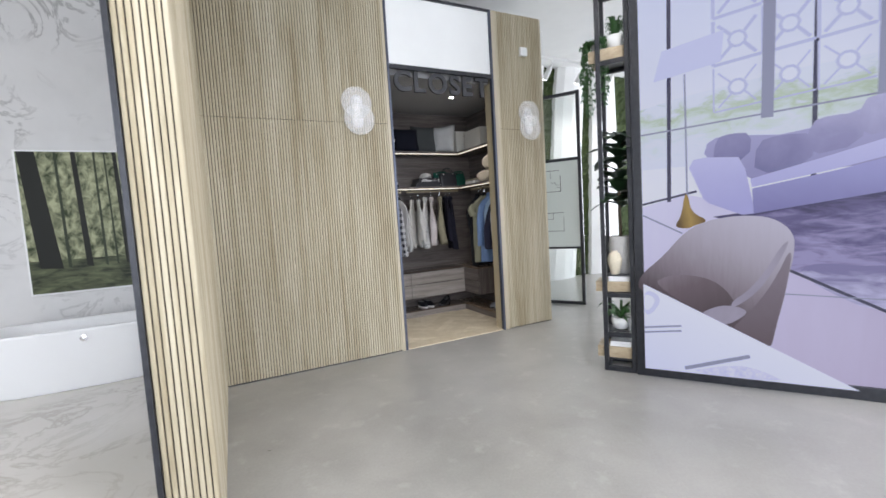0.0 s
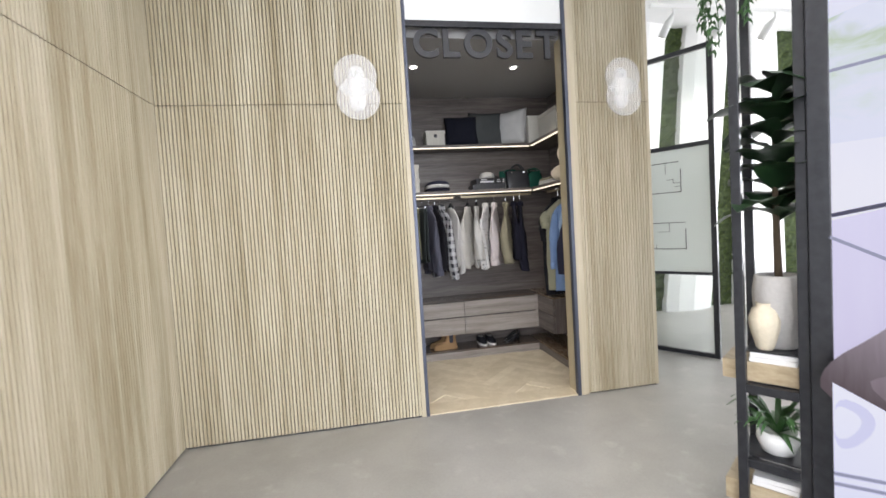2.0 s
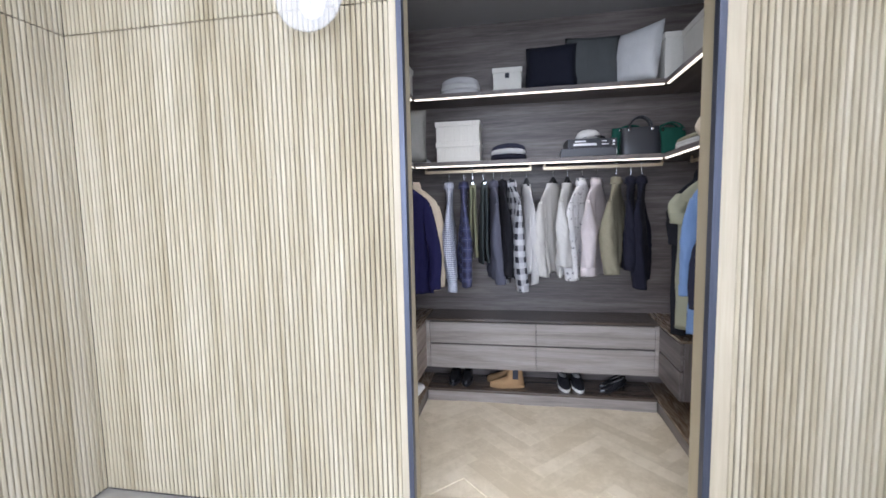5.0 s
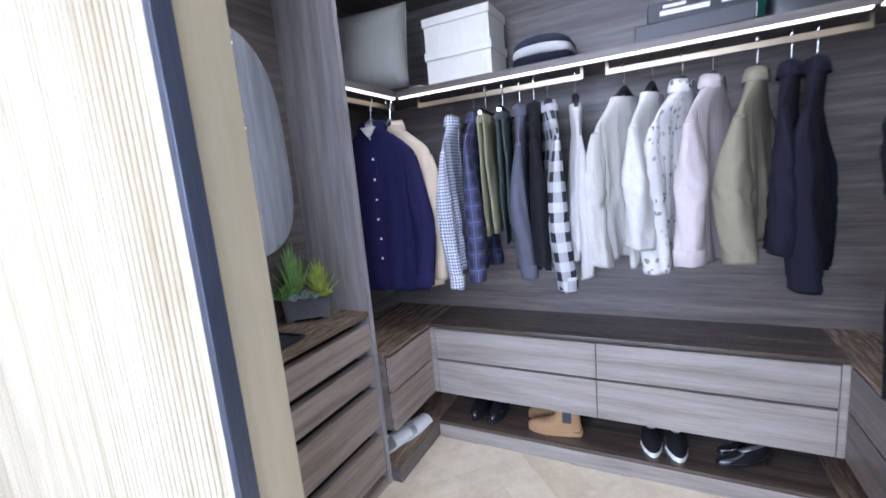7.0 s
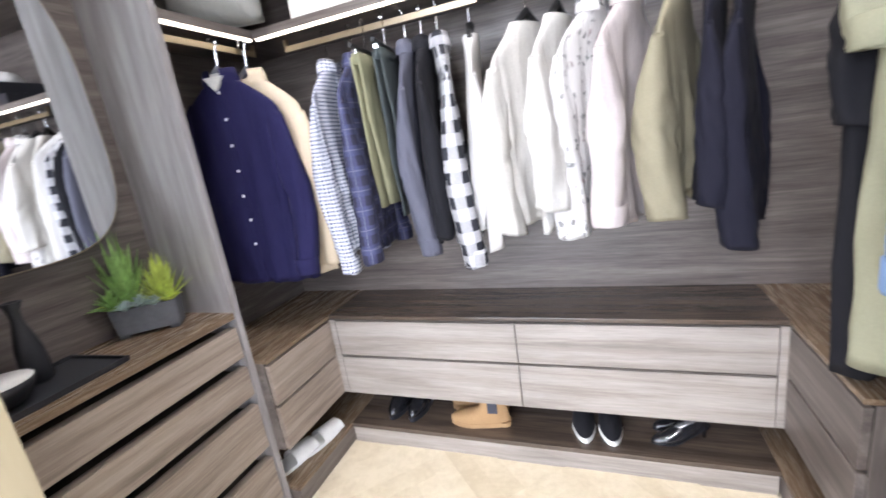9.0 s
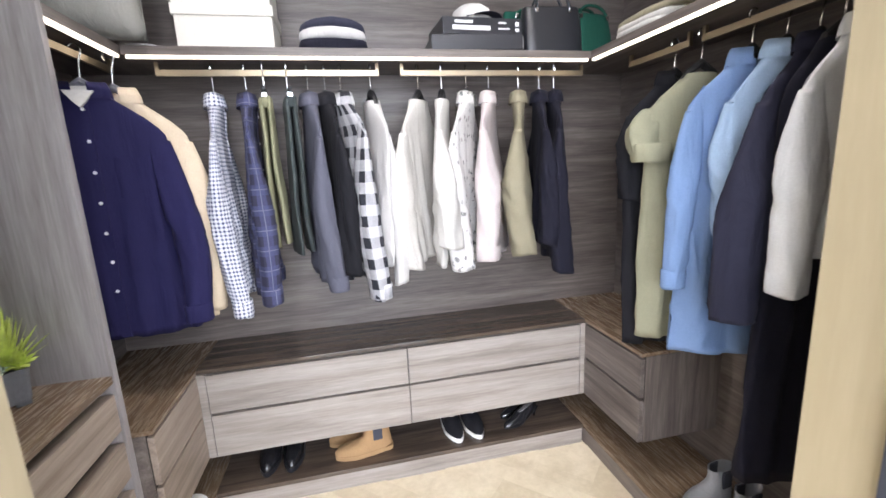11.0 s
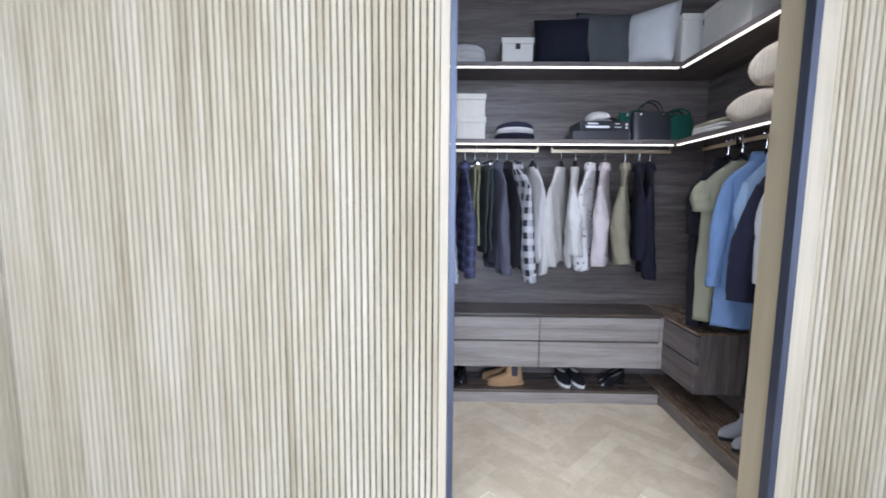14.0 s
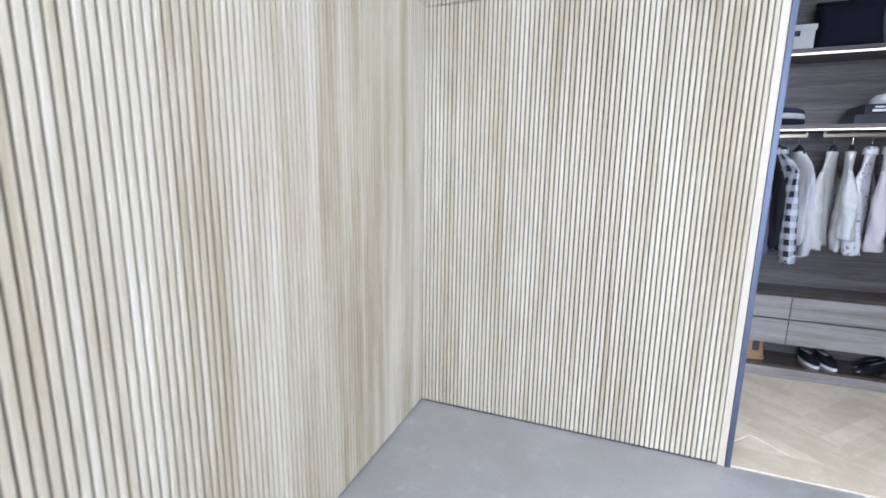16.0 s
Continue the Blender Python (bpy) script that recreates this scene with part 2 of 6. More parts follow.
def tube(points, r, n=8, cap=True):
    """A round bar along points; r may be a list."""
    pts = [Vector(p) for p in points]
    rings = []
    for k, p in enumerate(pts):
        d = (pts[min(k + 1, len(pts) - 1)] - pts[max(k - 1, 0)]).normalized()
        ref = Vector((0, 0, 1)) if abs(d.z) < 0.9 else Vector((1, 0, 0))
        a = d.cross(ref).normalized()
        b = d.cross(a)
        rr = r[k] if isinstance(r, (list, tuple)) else r
        rings.append([p + (a * math.cos(2 * math.pi * j / n) + b * math.sin(2 * math.pi * j / n)) * rr for j in range(n)])
    return loft(rings, cap)


def prism(outline, axis_from, axis_to, to3):
    """Extrudes a flat outline of (u, v) between two depths; to3 maps (u, v, w) to a place."""
    bm = bmesh.new()
    a = [bm.verts.new(to3(u, v, axis_from)) for u, v in outline]
    b = [bm.verts.new(to3(u, v, axis_to)) for u, v in outline]
    n = len(a)
    bm.faces.new(a)
    bm.faces.new(b[::-1])
    for k in range(n):
        bm.faces.new((a[k], a[(k + 1) % n], b[(k + 1) % n], b[k]))
    bmesh.ops.recalc_face_normals(bm, faces=bm.faces)
    return bm


def structure(name, bm, mat, label):
    return tagged(part(name, bm, mat), label, name.split("_")[0], kind="structure")


# ---- the setting ----
PITCH, SLAT_W, SLAT_D = 0.0252, 0.0195, 0.012
SEAM, WALL_TOP = 2.453, 3.82
YF = 0.045           # plane of the slatted front
XC = -1.768          # corner of the two slatted walls
OPEN_R = 1.330       # right side of the opening
X_END = 2.053        # free end of the slatted front
Y_END = -2.2         # free end of the side wall
YI = 0.218           # inner face of the front wall
CL_L, CL_R, CL_B, CL_TOP = -0.58, 1.91, 1.70, 3.0

structure("floor", box(-7, -8, -0.2, 9, 6, 0), M_CONC, "polished grey concrete floor with pale flecks and cloudy stains")
structure("floor_bathroom", box(-7, Y_END - 0.6, 0, XC - 0.215, 1.9, 0.006), M_MFLOOR, "pale veined marble floor of the bathroom display")
structure("wall_north", box(-7, 6, 0, 9, 6.2, 4.3), M_WHITE, "plain white plaster wall")
bm = bmesh.new()
for k in range(5):
    add_box(bm, -6.05 + 3.3 * k, -8.2, 0, -5.65 + 3.3 * k, -8, 4.3)
add_box(bm, -7, -8.2, 0, -6.05, -8, 4.3)
add_box(bm, 7.55, -8.2, 0, 9, -8, 4.3)
add_box(bm, -5.65, -8.19, 3.75, 7.15, -8.01, 4.3)
structure("wall_south", bm, M_WHITE, "white piers of an assumed glazed shop front, unseen")
bm = box(9, -8, 0, 9.2, -1.4, 4.3)
add_box(bm, 9, 3.8, 0, 9.2, 6, 4.3)
add_box(bm, 9.002, -1.4, 3.7, 9.198, 3.8, 4.3)
structure("wall_east", bm, M_WHITE, "white wall with a tall opening added for daylight")
bm = box(-7.2, -8, 0, -7, -3.1, 4.3)
add_box(bm, -7.2, 1.1, 0, -7, 6, 4.3)
add_box(bm, -7.198, -3.1, 3.7, -7.002, 1.1, 4.3)
structure("wall_west", bm, M_WHITE, "white wall with a tall opening added for daylight")
structure("ceiling", box(-7.2, -8.2, 4.3, 9.2, 6.2, 4.45), M_WHITE, "white painted showroom ceiling")
structure("wall_bathroom", box(-7, 1.9, 0, CL_L - 0.3, 2.05, 4.3), M_MARBLE, "white marble wall with grey veins behind the bathtub")

# closet box
structure("wall_closet_back", box(CL_L - 0.1, CL_B, 0, CL_R + 0.1, CL_B + 0.12, 3.8), M_WX, "dark grey-brown wood panelled back wall of the closet")
structure("wall_closet_left", box(CL_L - 0.1, YI - 0.018, 0, CL_L, CL_B, 3.8), M_WY, "dark grey-brown wood panelled side wall of the closet")
structure("wall_closet_right", box(CL_R, YI - 0.018, 0, CL_R + 0.1, CL_B, 3.8), M_WY, "dark grey-brown wood panelled side wall of the closet")
structure("ceiling_closet", box(CL_L, YF + 0.104, CL_TOP, CL_R, CL_B, CL_TOP + 0.1), M_CEIL, "dark grey painted closet ceiling")

# slatted front: backing boards with the opening between them
front = structure("wall_front_left", box(XC, YF, 0.0, -0.034, YI - 0.02, WALL_TOP), M_BACK, "wall clad with vertical pale ash slats over a dark backing")
front_r = structure("wall_front_right", box(OPEN_R + 0.068, YF, 0.0, X_END - 0.004, YI - 0.02, WALL_TOP), M_BACK, "narrow wall clad with vertical pale ash slats over a dark backing")
side = structure("wall_side", box(XC - 0.19, Y_END, 0.0, XC, YI - 0.02, WALL_TOP), M_BACK, "side wall clad with vertical pale ash slats over a dark backing")
structure("wall_front_end", box(X_END - 0.002, YF, 0.004, X_END + 0.02, YI, WALL_TOP), M_TRIM, "pale ash end board of the slatted wall")
structure("wall_closet_outside", box(CL_R + 0.1, YI - 0.018, 0, X_END + 0.018, CL_B + 0.12, WALL_TOP), M_WHITE, "plain white outer side of the closet box")

# trims and metal frame round the opening
for name, x0, x1 in (("trim_left", -0.034, 0.0), ("trim_right", OPEN_R, OPEN_R + 0.068)):
    structure(name, box(x0, YF - 0.014, 0.0, x1, YI - 0.02, WALL_TOP, 0.002), M_TRIM, "smooth pale ash edge board beside the opening")
OPL, OPR = 0.026, OPEN_R - 0.030
structure("door_1", box(0.001, YF - 0.020, 0.0, OPL, YF + 0.028, WALL_TOP, 0.002), M_FRAME, "slim black metal frame of the closet opening")
structure("door_2", box(OPR, YF - 0.020, 0.0, OPEN_R - 0.001, YF + 0.028, WALL_TOP, 0.002), M_FRAME, "slim black metal frame of the closet opening")
structure("trim_header", box(OPL, YF - 0.018, 3.035, OPR, YF + 0.012, 3.08, 0.002), M_BLACK, "black metal crossbar over the closet opening")
structure("trim_top", box(OPL, YF - 0.02, 3.795, OPR, YF + 0.03, WALL_TOP, 0.002), M_BLACK, "black metal crossbar over the white panel")
structure("wall_over_opening", box(OPL, YF + 0.004, 3.08, OPR, YF + 0.10, 3.795), M_WHITE, "white panel above the closet opening")
structure("trim_lining_left", box(0.001, YF + 0.029, 0.0, 0.008, YI, CL_TOP), M_JAMB, "beige lining of the closet opening")
structure("trim_lining_right", box(OPEN_R - 0.014, YF + 0.029, 0.0, OPEN_R - 0.001, YI, CL_TOP), M_JAMB, "beige lining of the closet opening")
structure("wall_closet_front_left", box(CL_L, YI - 0.018, 0, -0.004, YI, 3.0), M_WX, "inner face of the closet front wall")
structure("wall_closet_front_right", box(OPEN_R + 0.006, YI - 0.018, 0, CL_R, YI - 0.001, 3.0), M_WX, "inner face of the closet front wall")
structure("trim_plinth", box(XC + 0.02, YF - 0.006, 0.0, -0.036, YF, 0.012), M_BLACK, "thin black metal strip along the floor")
structure("trim_corner", box(XC - 0.212, Y_END - 0.03, 0, XC - 0.19, YI - 0.02, WALL_TOP), M_BLACK, "black metal edge of the slatted side wall")


def slat_mesh(name, h, w=SLAT_W, d=SLAT_D):
    """Rounded batten: w wide in x, out to -y, from 0 to h."""
    bm = bmesh.new()
    c = 0.003
    prof = [(-w / 2, 0), (-w / 2, -d + c), (-w / 2 + c, -d), (w / 2 - c, -d), (w / 2, -d + c), (w / 2, 0)]
    lo = [bm.verts.new((x, y, 0)) for x, y in prof]
    hi = [bm.verts.new((x, y, h)) for x, y in prof]
    for k in range(5):
        bm.faces.new((lo[k], lo[k + 1], hi[k + 1], hi[k]))
    bm.faces.new(hi)
    bm.faces.new(lo[::-1])
    bmesh.ops.recalc_face_normals(bm, faces=bm.faces)
    me = bpy.data.meshes.new(name)
    bm.to_mesh(me)
    bm.free()
    me.materials.append(M_SLAT)
    return me


SLAT_LO, SLAT_HI = slat_mesh("slat", SEAM - 0.012 - 0.003), slat_mesh("slat", WALL_TOP - SEAM - 0.003)


def slats(parent, p0, p1, turn):
    """Two rows of battens between two plan points."""
    a, b = Vector(p0), Vector(p1)
    n = round((b - a).length / PITCH)
    for k in range(n):
        p = a + (b - a) * ((k + 0.5) / n)
        for me, z in ((SLAT_LO, 0.012), (SLAT_HI, SEAM + 0.003)):
            ob = new("slat", me)
            ob.parent = parent
            ob.matrix_basis = pose(p.x, p.y, z, 0, 0, turn)


# ---- closet fittings ----
FR = 1.375     # front plane of the back units
FL = -0.20     # front plane of the left unit
FRR = 1.53     # front plane of the right unit
LO_T, UP_T = 1.89, 2.395   # tops of the two shelves


def drawer_unit(name, label, along, fixed, a0, a1, back, cells, m_front, m_body, m_top, z0=0.28, z1=0.675):
    """Low drawer unit. along 'x' or 'y'; fixed: front plane; back: the rear plane; cells: breaks along the front."""
    th = thing(name, label, "drawer unit")
    d = 1 if back > fixed else -1

    def bx(f0, f1, s0, s1, lo, hi, bev=0.0):
        f0, f1 = min(f0, f1), max(f0, f1)
        return box(s0, f0, lo, s1, f1, hi, bev) if along == "x" else box(f0, s0, lo, f1, s1, hi, bev)

    part("body", bx(fixed + d * 0.022, back, a0 + 0.001, a1 - 0.001, z0, z1 - 0.018), m_body, th)
    part("counter", bx(fixed - d * 0.002, back, a0, a1, z1 - 0.016, z1, 0.002), m_top, th, "glossy dark brown top")
    zm = (z0 + z1) / 2 - 0.004
    for s0, s1 in zip(cells, cells[1:]):
        for lo, hi in ((z0, zm - 0.006), (zm + 0.006, z1 - 0.028)):
            part("drawer_front", bx(fixed, fixed + d * 0.02, s0 + 0.002, s1 - 0.002, lo, hi, 0.0015), m_front, th)
    # dark sheet behind the drawer gaps, painting the shade inside them
    part("gap_shade_strip", bx(fixed + d * 0.0205, fixed + d * 0.0215, cells[0], cells[-1], zm - 0.012, z1 - 0.018), M_BACK, th)
    for s0, s1 in ((a0, cells[0] - 0.001), (cells[-1] + 0.001, a1)):
        if s1 - s0 > 0.008:
            part("filler", bx(fixed + d * 0.001, fixed + d * 0.02, s0, s1, z0, z1 - 0.022), m_front, th)
    return th


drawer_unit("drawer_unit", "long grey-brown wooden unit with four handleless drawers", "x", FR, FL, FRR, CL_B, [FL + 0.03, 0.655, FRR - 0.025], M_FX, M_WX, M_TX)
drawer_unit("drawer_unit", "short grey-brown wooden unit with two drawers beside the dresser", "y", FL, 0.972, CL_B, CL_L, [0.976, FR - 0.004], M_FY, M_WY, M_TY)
# right unit gets darker wood than the others to paint in its shaded side
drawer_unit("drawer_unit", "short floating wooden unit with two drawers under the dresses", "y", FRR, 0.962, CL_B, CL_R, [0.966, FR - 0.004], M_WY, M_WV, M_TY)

# shoe plinths
for x0, y0, x1, y1, m in ((FL, FR, FRR, CL_B, M_WX), (CL_L, 0.972, FL, CL_B, M_WY), (FRR, YI + 0.002, CL_R, CL_B, M_WY)):
    th = thing("shoe_plinth", "low dark wood plinth for shoes along the closet wall", "plinth")
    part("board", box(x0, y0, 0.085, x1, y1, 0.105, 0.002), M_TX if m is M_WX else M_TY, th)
    # dark walnut on the right riser also carries the shade there
    part("riser", box(x0 + 0.004, y0 + 0.004, 0.0, x1 - 0.004, y1 - 0.002, 0.085), M_FX if m is M_WX else M_WY, th)


def wall_shelf(along, front, back, a0, a1, top, cut=0.0, m=None):
    th = thing("wall_shelf", "dark wooden wall shelf with a glowing strip under its front edge", "shelf")
    d = 1 if back > front else -1

    def bx(f0, f1, s0, s1, lo, hi, bev=0.0):
        f0, f1 = min(f0, f1), max(f0, f1)
        return box(s0, f0, lo, s1, f1, hi, bev) if along == "x" else box(f0, s0, lo, f1, s1, hi, bev)

    part("board", bx(front, back, a0, a1, top - 0.03, top, 0.0015), m, th)
    end = SHY + 0.012 if along == "y" else a1
    part("light_channel", bx(front + d * 0.0205, front + d * 0.036, a0 + 0.01 + cut, end - 0.01, top - 0.038, top - 0.03), M_BLACK, th)
    part("light_strip", bx(front + d * 0.005, front + d * 0.020, a0 + 0.012 + cut, end - 0.012, top - 0.039, top - 0.0305), M_LED, th, "warm white glowing strip")
    return th


SHY = 1.37
for top in (LO_T, UP_T):
    wall_shelf("x", SHY, CL_B, FL - 0.06, FRR, top, 0.0, M_WX)
    wall_shelf("y", FL - 0.06, CL_L, 0.972, CL_B, top, 0.0, M_WY)
    wall_shelf("y", FRR, CL_R, YI + 0.002, CL_B, top, 0.0, M_WY)


def rail(p, q, top):
    """Clothes rail: bar between two points with two hangers up to the shelf."""
    th = thing("clothes_rail", "slim brushed brass clothes rail under the shelf", "clothes rail")
    a, b = Vector(p), Vector(q)
    d = (b - a).normalized()
    s = Vector((-d.y, d.x, 0)) * 0.006

    def bar(a, b, w, lo, hi):
        n = Vector((-d.y, d.x, 0)) * w
        bm = bmesh.new()
        pts = [a - n, b - n, b + n, a + n]
        va = [bm.verts.new((v.x, v.y, lo)) for v in pts]
        vb = [bm.verts.new((v.x, v.y, hi)) for v in pts]
        bm.faces.new(va[::-1]), bm.faces.new(vb)
        for k in range(4):
            bm.faces.new((va[k], va[(k + 1) % 4], vb[(k + 1) % 4], vb[k]))
        bmesh.ops.recalc_face_normals(bm, faces=bm.faces)
        return bm

    part("bar", bar(a, b, 0.006, a.z, a.z + 0.022), M_BRASS, th)
    for k in (a, b - d * 0.012):
        part("bracket", bar(k, k + d * 0.012, 0.007, a.z, top - 0.03), M_BRASS, th)


RZ = 1.812
rail((-0.20, 1.485, RZ), (0.625, 1.485, RZ), LO_T)
rail((0.715, 1.485, RZ), (1.555, 1.485, RZ), LO_T)
rail((-0.325, 0.98, RZ), (-0.325, 1.44, RZ), LO_T)
rail((1.685, 0.985, RZ), (1.685, 1.32, RZ), LO_T)
rail((1.685, 0.25, RZ), (1.685, 0.93, RZ), LO_T)

# tall panel and dresser with the round-cornered mirror
# partition in the lightened walnut, its bluish glow painted in
structure("trim_panel", box(CL_L, 0.944, 0.0, -0.255, 0.970, CL_TOP, 0.0015), M_WZ_LIT, "tall dark wood partition beside the dresser")
dr = thing("dresser", "dark wood dresser with open grip gaps above its drawers", "dresser")
part("top", box(CL_L, YI + 0.002, 0.858, -0.258, 0.943, 0.882, 0.002), M_TY, dr, "warm brown wood top")
part("body", box(CL_L, YI + 0.002, 0.0, -0.42, 0.943, 0.857), M_BACK, dr)
part("side", box(-0.419, YI + 0.002, 0.0, -0.262, YI + 0.005, 0.857), M_BACK, dr)
for lo, hi in ((0.708, 0.826), (0.552, 0.668), (0.322, 0.508), (0.085, 0.272)):
    part("drawer_front", box(-0.298, YI + 0.006, lo, -0.26, 0.940, hi, 0.002), M_FY, dr)
    part("drawer_box", box(-0.418, YI + 0.01, lo + 0.004, -0.2985, 0.93, hi - 0.02), M_BACK, dr)
part("plinth", box(-0.298, YI + 0.006, 0.0, -0.262, 0.940, 0.05), M_FY, dr)

MIRROR_Y, MIRROR_Z = 0.54, 1.64
mi = thing("wall_mirror", "tall pebble-shaped wall mirror with a thin pale rim", "mirror")


def pebble(grow):
    return [(MIRROR_Y + (0.345 + grow) * math.copysign(abs(math.cos(a)) ** 0.62, math.cos(a)) * (1.0 - 0.10 * math.sin(a)),
             MIRROR_Z + (0.46 + grow) * math.copysign(abs(math.sin(a)) ** 0.62, math.sin(a))) for a in [2 * math.pi * k / 64 for k in range(64)]]


part("rim", prism(pebble(0.004), CL_L + 0.004, CL_L + 0.021, lambda u, v, w: (w, u, v)), M_BRASS, mi, "thin brass rim")
part("glass", prism(pebble(0.0), CL_L + 0.016, CL_L + 0.024, lambda u, v, w: (w, u, v)), M_MIRROR, mi, "silvered glass")

# sunk ceiling lamps
for k, (x, y) in enumerate(((0.164, 0.75), (1.14, 0.75))):
    th = thing("ceiling_spot", "small round white ceiling spot, switched on", "downlight", group="closet ceiling spots")
    part("ring", loft([ring(x, y, CL_TOP - 0.002, 0.042, 0.042), ring(x, y, CL_TOP - 0.008, 0.036, 0.036), ring(x, y, CL_TOP - 0.006, 0.028, 0.028)], False), M_WHITE, th)
    part("lens", loft([ring(x, y, CL_TOP - 0.001, 0.029, 0.029), ring(x, y, CL_TOP - 0.006, 0.029, 0.029)]), M_DOWN, th, "glowing lens")
    lamp("ceiling_spot_light", "SPOT", look((x, y, CL_TOP - 0.02), (x, y + 0.05, 0)), 34, (1, 0.96, 0.9), 0.03, None, 92)

# hanging sign
th = thing("closet_sign", "dark grey block letters reading CLOSET under the crossbar", "sign")
x = 0.0
made = []
for ch in "CLOSET":
    cu = bpy.data.curves.new("letter", "FONT")
    cu.body, cu.size, cu.extrude, cu.offset, cu.bevel_depth = ch, 0.30, 0.014, 0.009, 0.0
    tmp = new("letter", cu)
    me = bpy.data.meshes.new_from_object(tmp.evaluated_get(bpy.context.evaluated_depsgraph_get()))
    bpy.data.objects.remove(tmp)
    xs = [v.co.x for v in me.vertices]
    for v in me.vertices:
        v.co.x -= min(xs)
    w = max(xs) - min(xs)
    me.materials.clear()
    me.materials.append(M_SIGN)
    made.append((me, x))
    x += w + 0.038
total = x - 0.038
for me, x in made:
    ob = new("letter", me)
    ob.parent = th
    k = 1.19 / total
    ob.matrix_basis = Matrix.Translation((0.085 + x * k, YF + 0.03, 2.825)) @ pose(0, 0, 0, 90) @ Matrix.Diagonal((k, 1, 1, 1))

# ---- clothes ----
def cloth(name, color, rough_=0.85, var=0.12, scale=220.0):
    m = material(name, color, rough_)
    v = coords(m, (1, 1, 1))
    f = noise_of(m, v, 6.0, 4)
    w = noise_of(m, v, scale, 2)
    lo, hi = tuple(c * (1 - var) for c in color), tuple(min(1, c * (1 + var)) for c in color)
    base(m, ramp(m, maths(m, "ADD", maths(m, "MULTIPLY", f, 0.6), maths(m, "MULTIPLY", w, 0.4)), [(0.3, lo), (0.7, hi)]))
    wr = noise_of(m, coords(m, (26, 26, 5)), 1.0, 3, 0.5, 0.6)
    bump(m, maths(m, "ADD", wr, maths(m, "MULTIPLY", w, 0.06)), 0.55, 0.010)
    b = m.node_tree.nodes["Principled BSDF"]
    b.inputs["Sheen Weight"].default_value = 0.01
    b.inputs["Specular IOR Level"].default_value = 0.18
    return m


def bands(m, axis_expr, period, duty):
    """1 inside stripes of the given period along a scalar."""
    return maths(m, "LESS_THAN", maths(m, "FRACT", maths(m, "DIVIDE", axis_expr, period)), duty)


def check_cloth(name, ground, dark, period, duty=0.5, line=None):
    """Woven check: stripes both ways, darkest where they cross."""
    m = material(name, ground, 0.85)
    sep = m.node_tree.nodes.new("ShaderNodeSeparateXYZ")
    join(m, coords(m, (1, 1, 1), "UV"), sep.inputs[0])
    u, v = maths(m, "ADD", sep.outputs[0], 5.0), maths(m, "ADD", sep.outputs[1], 5.0)
    a, b = bands(m, u, period, duty), bands(m, v, period, duty)
    half = tuple(g * 0.36 + d * 0.64 for g, d in zip(ground, dark))
    c = mix(m, maths(m, "MULTIPLY", maths(m, "ADD", a, b), 0.5), ground, half)
    c = mix(m, maths(m, "MULTIPLY", a, b), c, dark)
    if line:
        l = maths(m, "MAXIMUM", bands(m, maths(m, "ADD", u, period * 0.3), period, 0.05), bands(m, maths(m, "ADD", v, period * 0.3), period, 0.05))
        c = mix(m, l, c, line)
    base(m, mix(m, 0.25, c, noise_of(m, coords(m, (1, 1, 1)), 160, 2), "OVERLAY"))
    bump(m, noise_of(m, coords(m, (26, 26, 5)), 1.0, 3, 0.5, 0.6), 0.55, 0.010)
    return m


def floral_cloth(name):
    m = material(name, (0.8, 0.79, 0.78), 0.85)
    v = coords(m, (1, 1, 1), "UV")
    vo = node(m, "ShaderNodeTexVoronoi", Scale=30.0, Randomness=1.0)
    join(m, v, vo.inputs["Vector"])
    n = noise_of(m, v, 70, 3, 0.6, 1.5)
    d = maths(m, "ADD", vo.outputs["Distance"], maths(m, "MULTIPLY", maths(m, "SUBTRACT", n, 0.5), 1.15))
    f = ramp(m, d, [(0.23, (1, 1, 1)), (0.29, (0, 0, 0))])
    hue = ramp(m, noise_of(m, v, 11, 2), [(0.40, (0.13, 0.14, 0.14)), (0.54, (0.22, 0.21, 0.21)), (0.66, (0.46, 0.36, 0.35))])
    base(m, mix(m, f, (0.56, 0.55, 0.54), hue))
    bump(m, noise_of(m, coords(m, (26, 26, 5)), 1.0, 3, 0.5, 0.6), 0.55, 0.010)
    return m


C_NAVY = cloth("navy_cotton", (0.012, 0.011, 0.048))
C_DKNAVY = cloth("dark_navy_cotton", (0.009, 0.009, 0.017))
C_CHARC = cloth("charcoal_cotton", (0.030, 0.031, 0.050))
C_SLATE = cloth("slate_cotton", (0.085, 0.087, 0.115))
C_INDIGO = cloth("indigo_wool", (0.022, 0.023, 0.042))
C_WDENIM = cloth("white_denim", (0.62, 0.63, 0.64))
C_BLACK = cloth("black_cotton", (0.010, 0.010, 0.013))
C_BEIGE = cloth("beige_knit", (0.55, 0.46, 0.34))
C_OLIVE = cloth("olive_twill", (0.24, 0.235, 0.145))
C_DKGREEN = cloth("dark_green_twill", (0.055, 0.066, 0.066))
C_GREY = cloth("pale_grey_knit", (0.46, 0.45, 0.44))
C_CREAM = cloth("cream_knit", (0.47, 0.455, 0.425), scale=120)
C_WHITE = cloth("white_knit", (0.50, 0.49, 0.465), scale=120)
C_PINK = cloth("pale_pink_linen", (0.455, 0.41, 0.405))
C_KHAKI = cloth("khaki_canvas", (0.215, 0.195, 0.135))
C_DRESS = cloth("olive_dress_cotton", (0.27, 0.265, 0.185))
C_BLUE = cloth("light_blue_denim", (0.17, 0.26, 0.45))
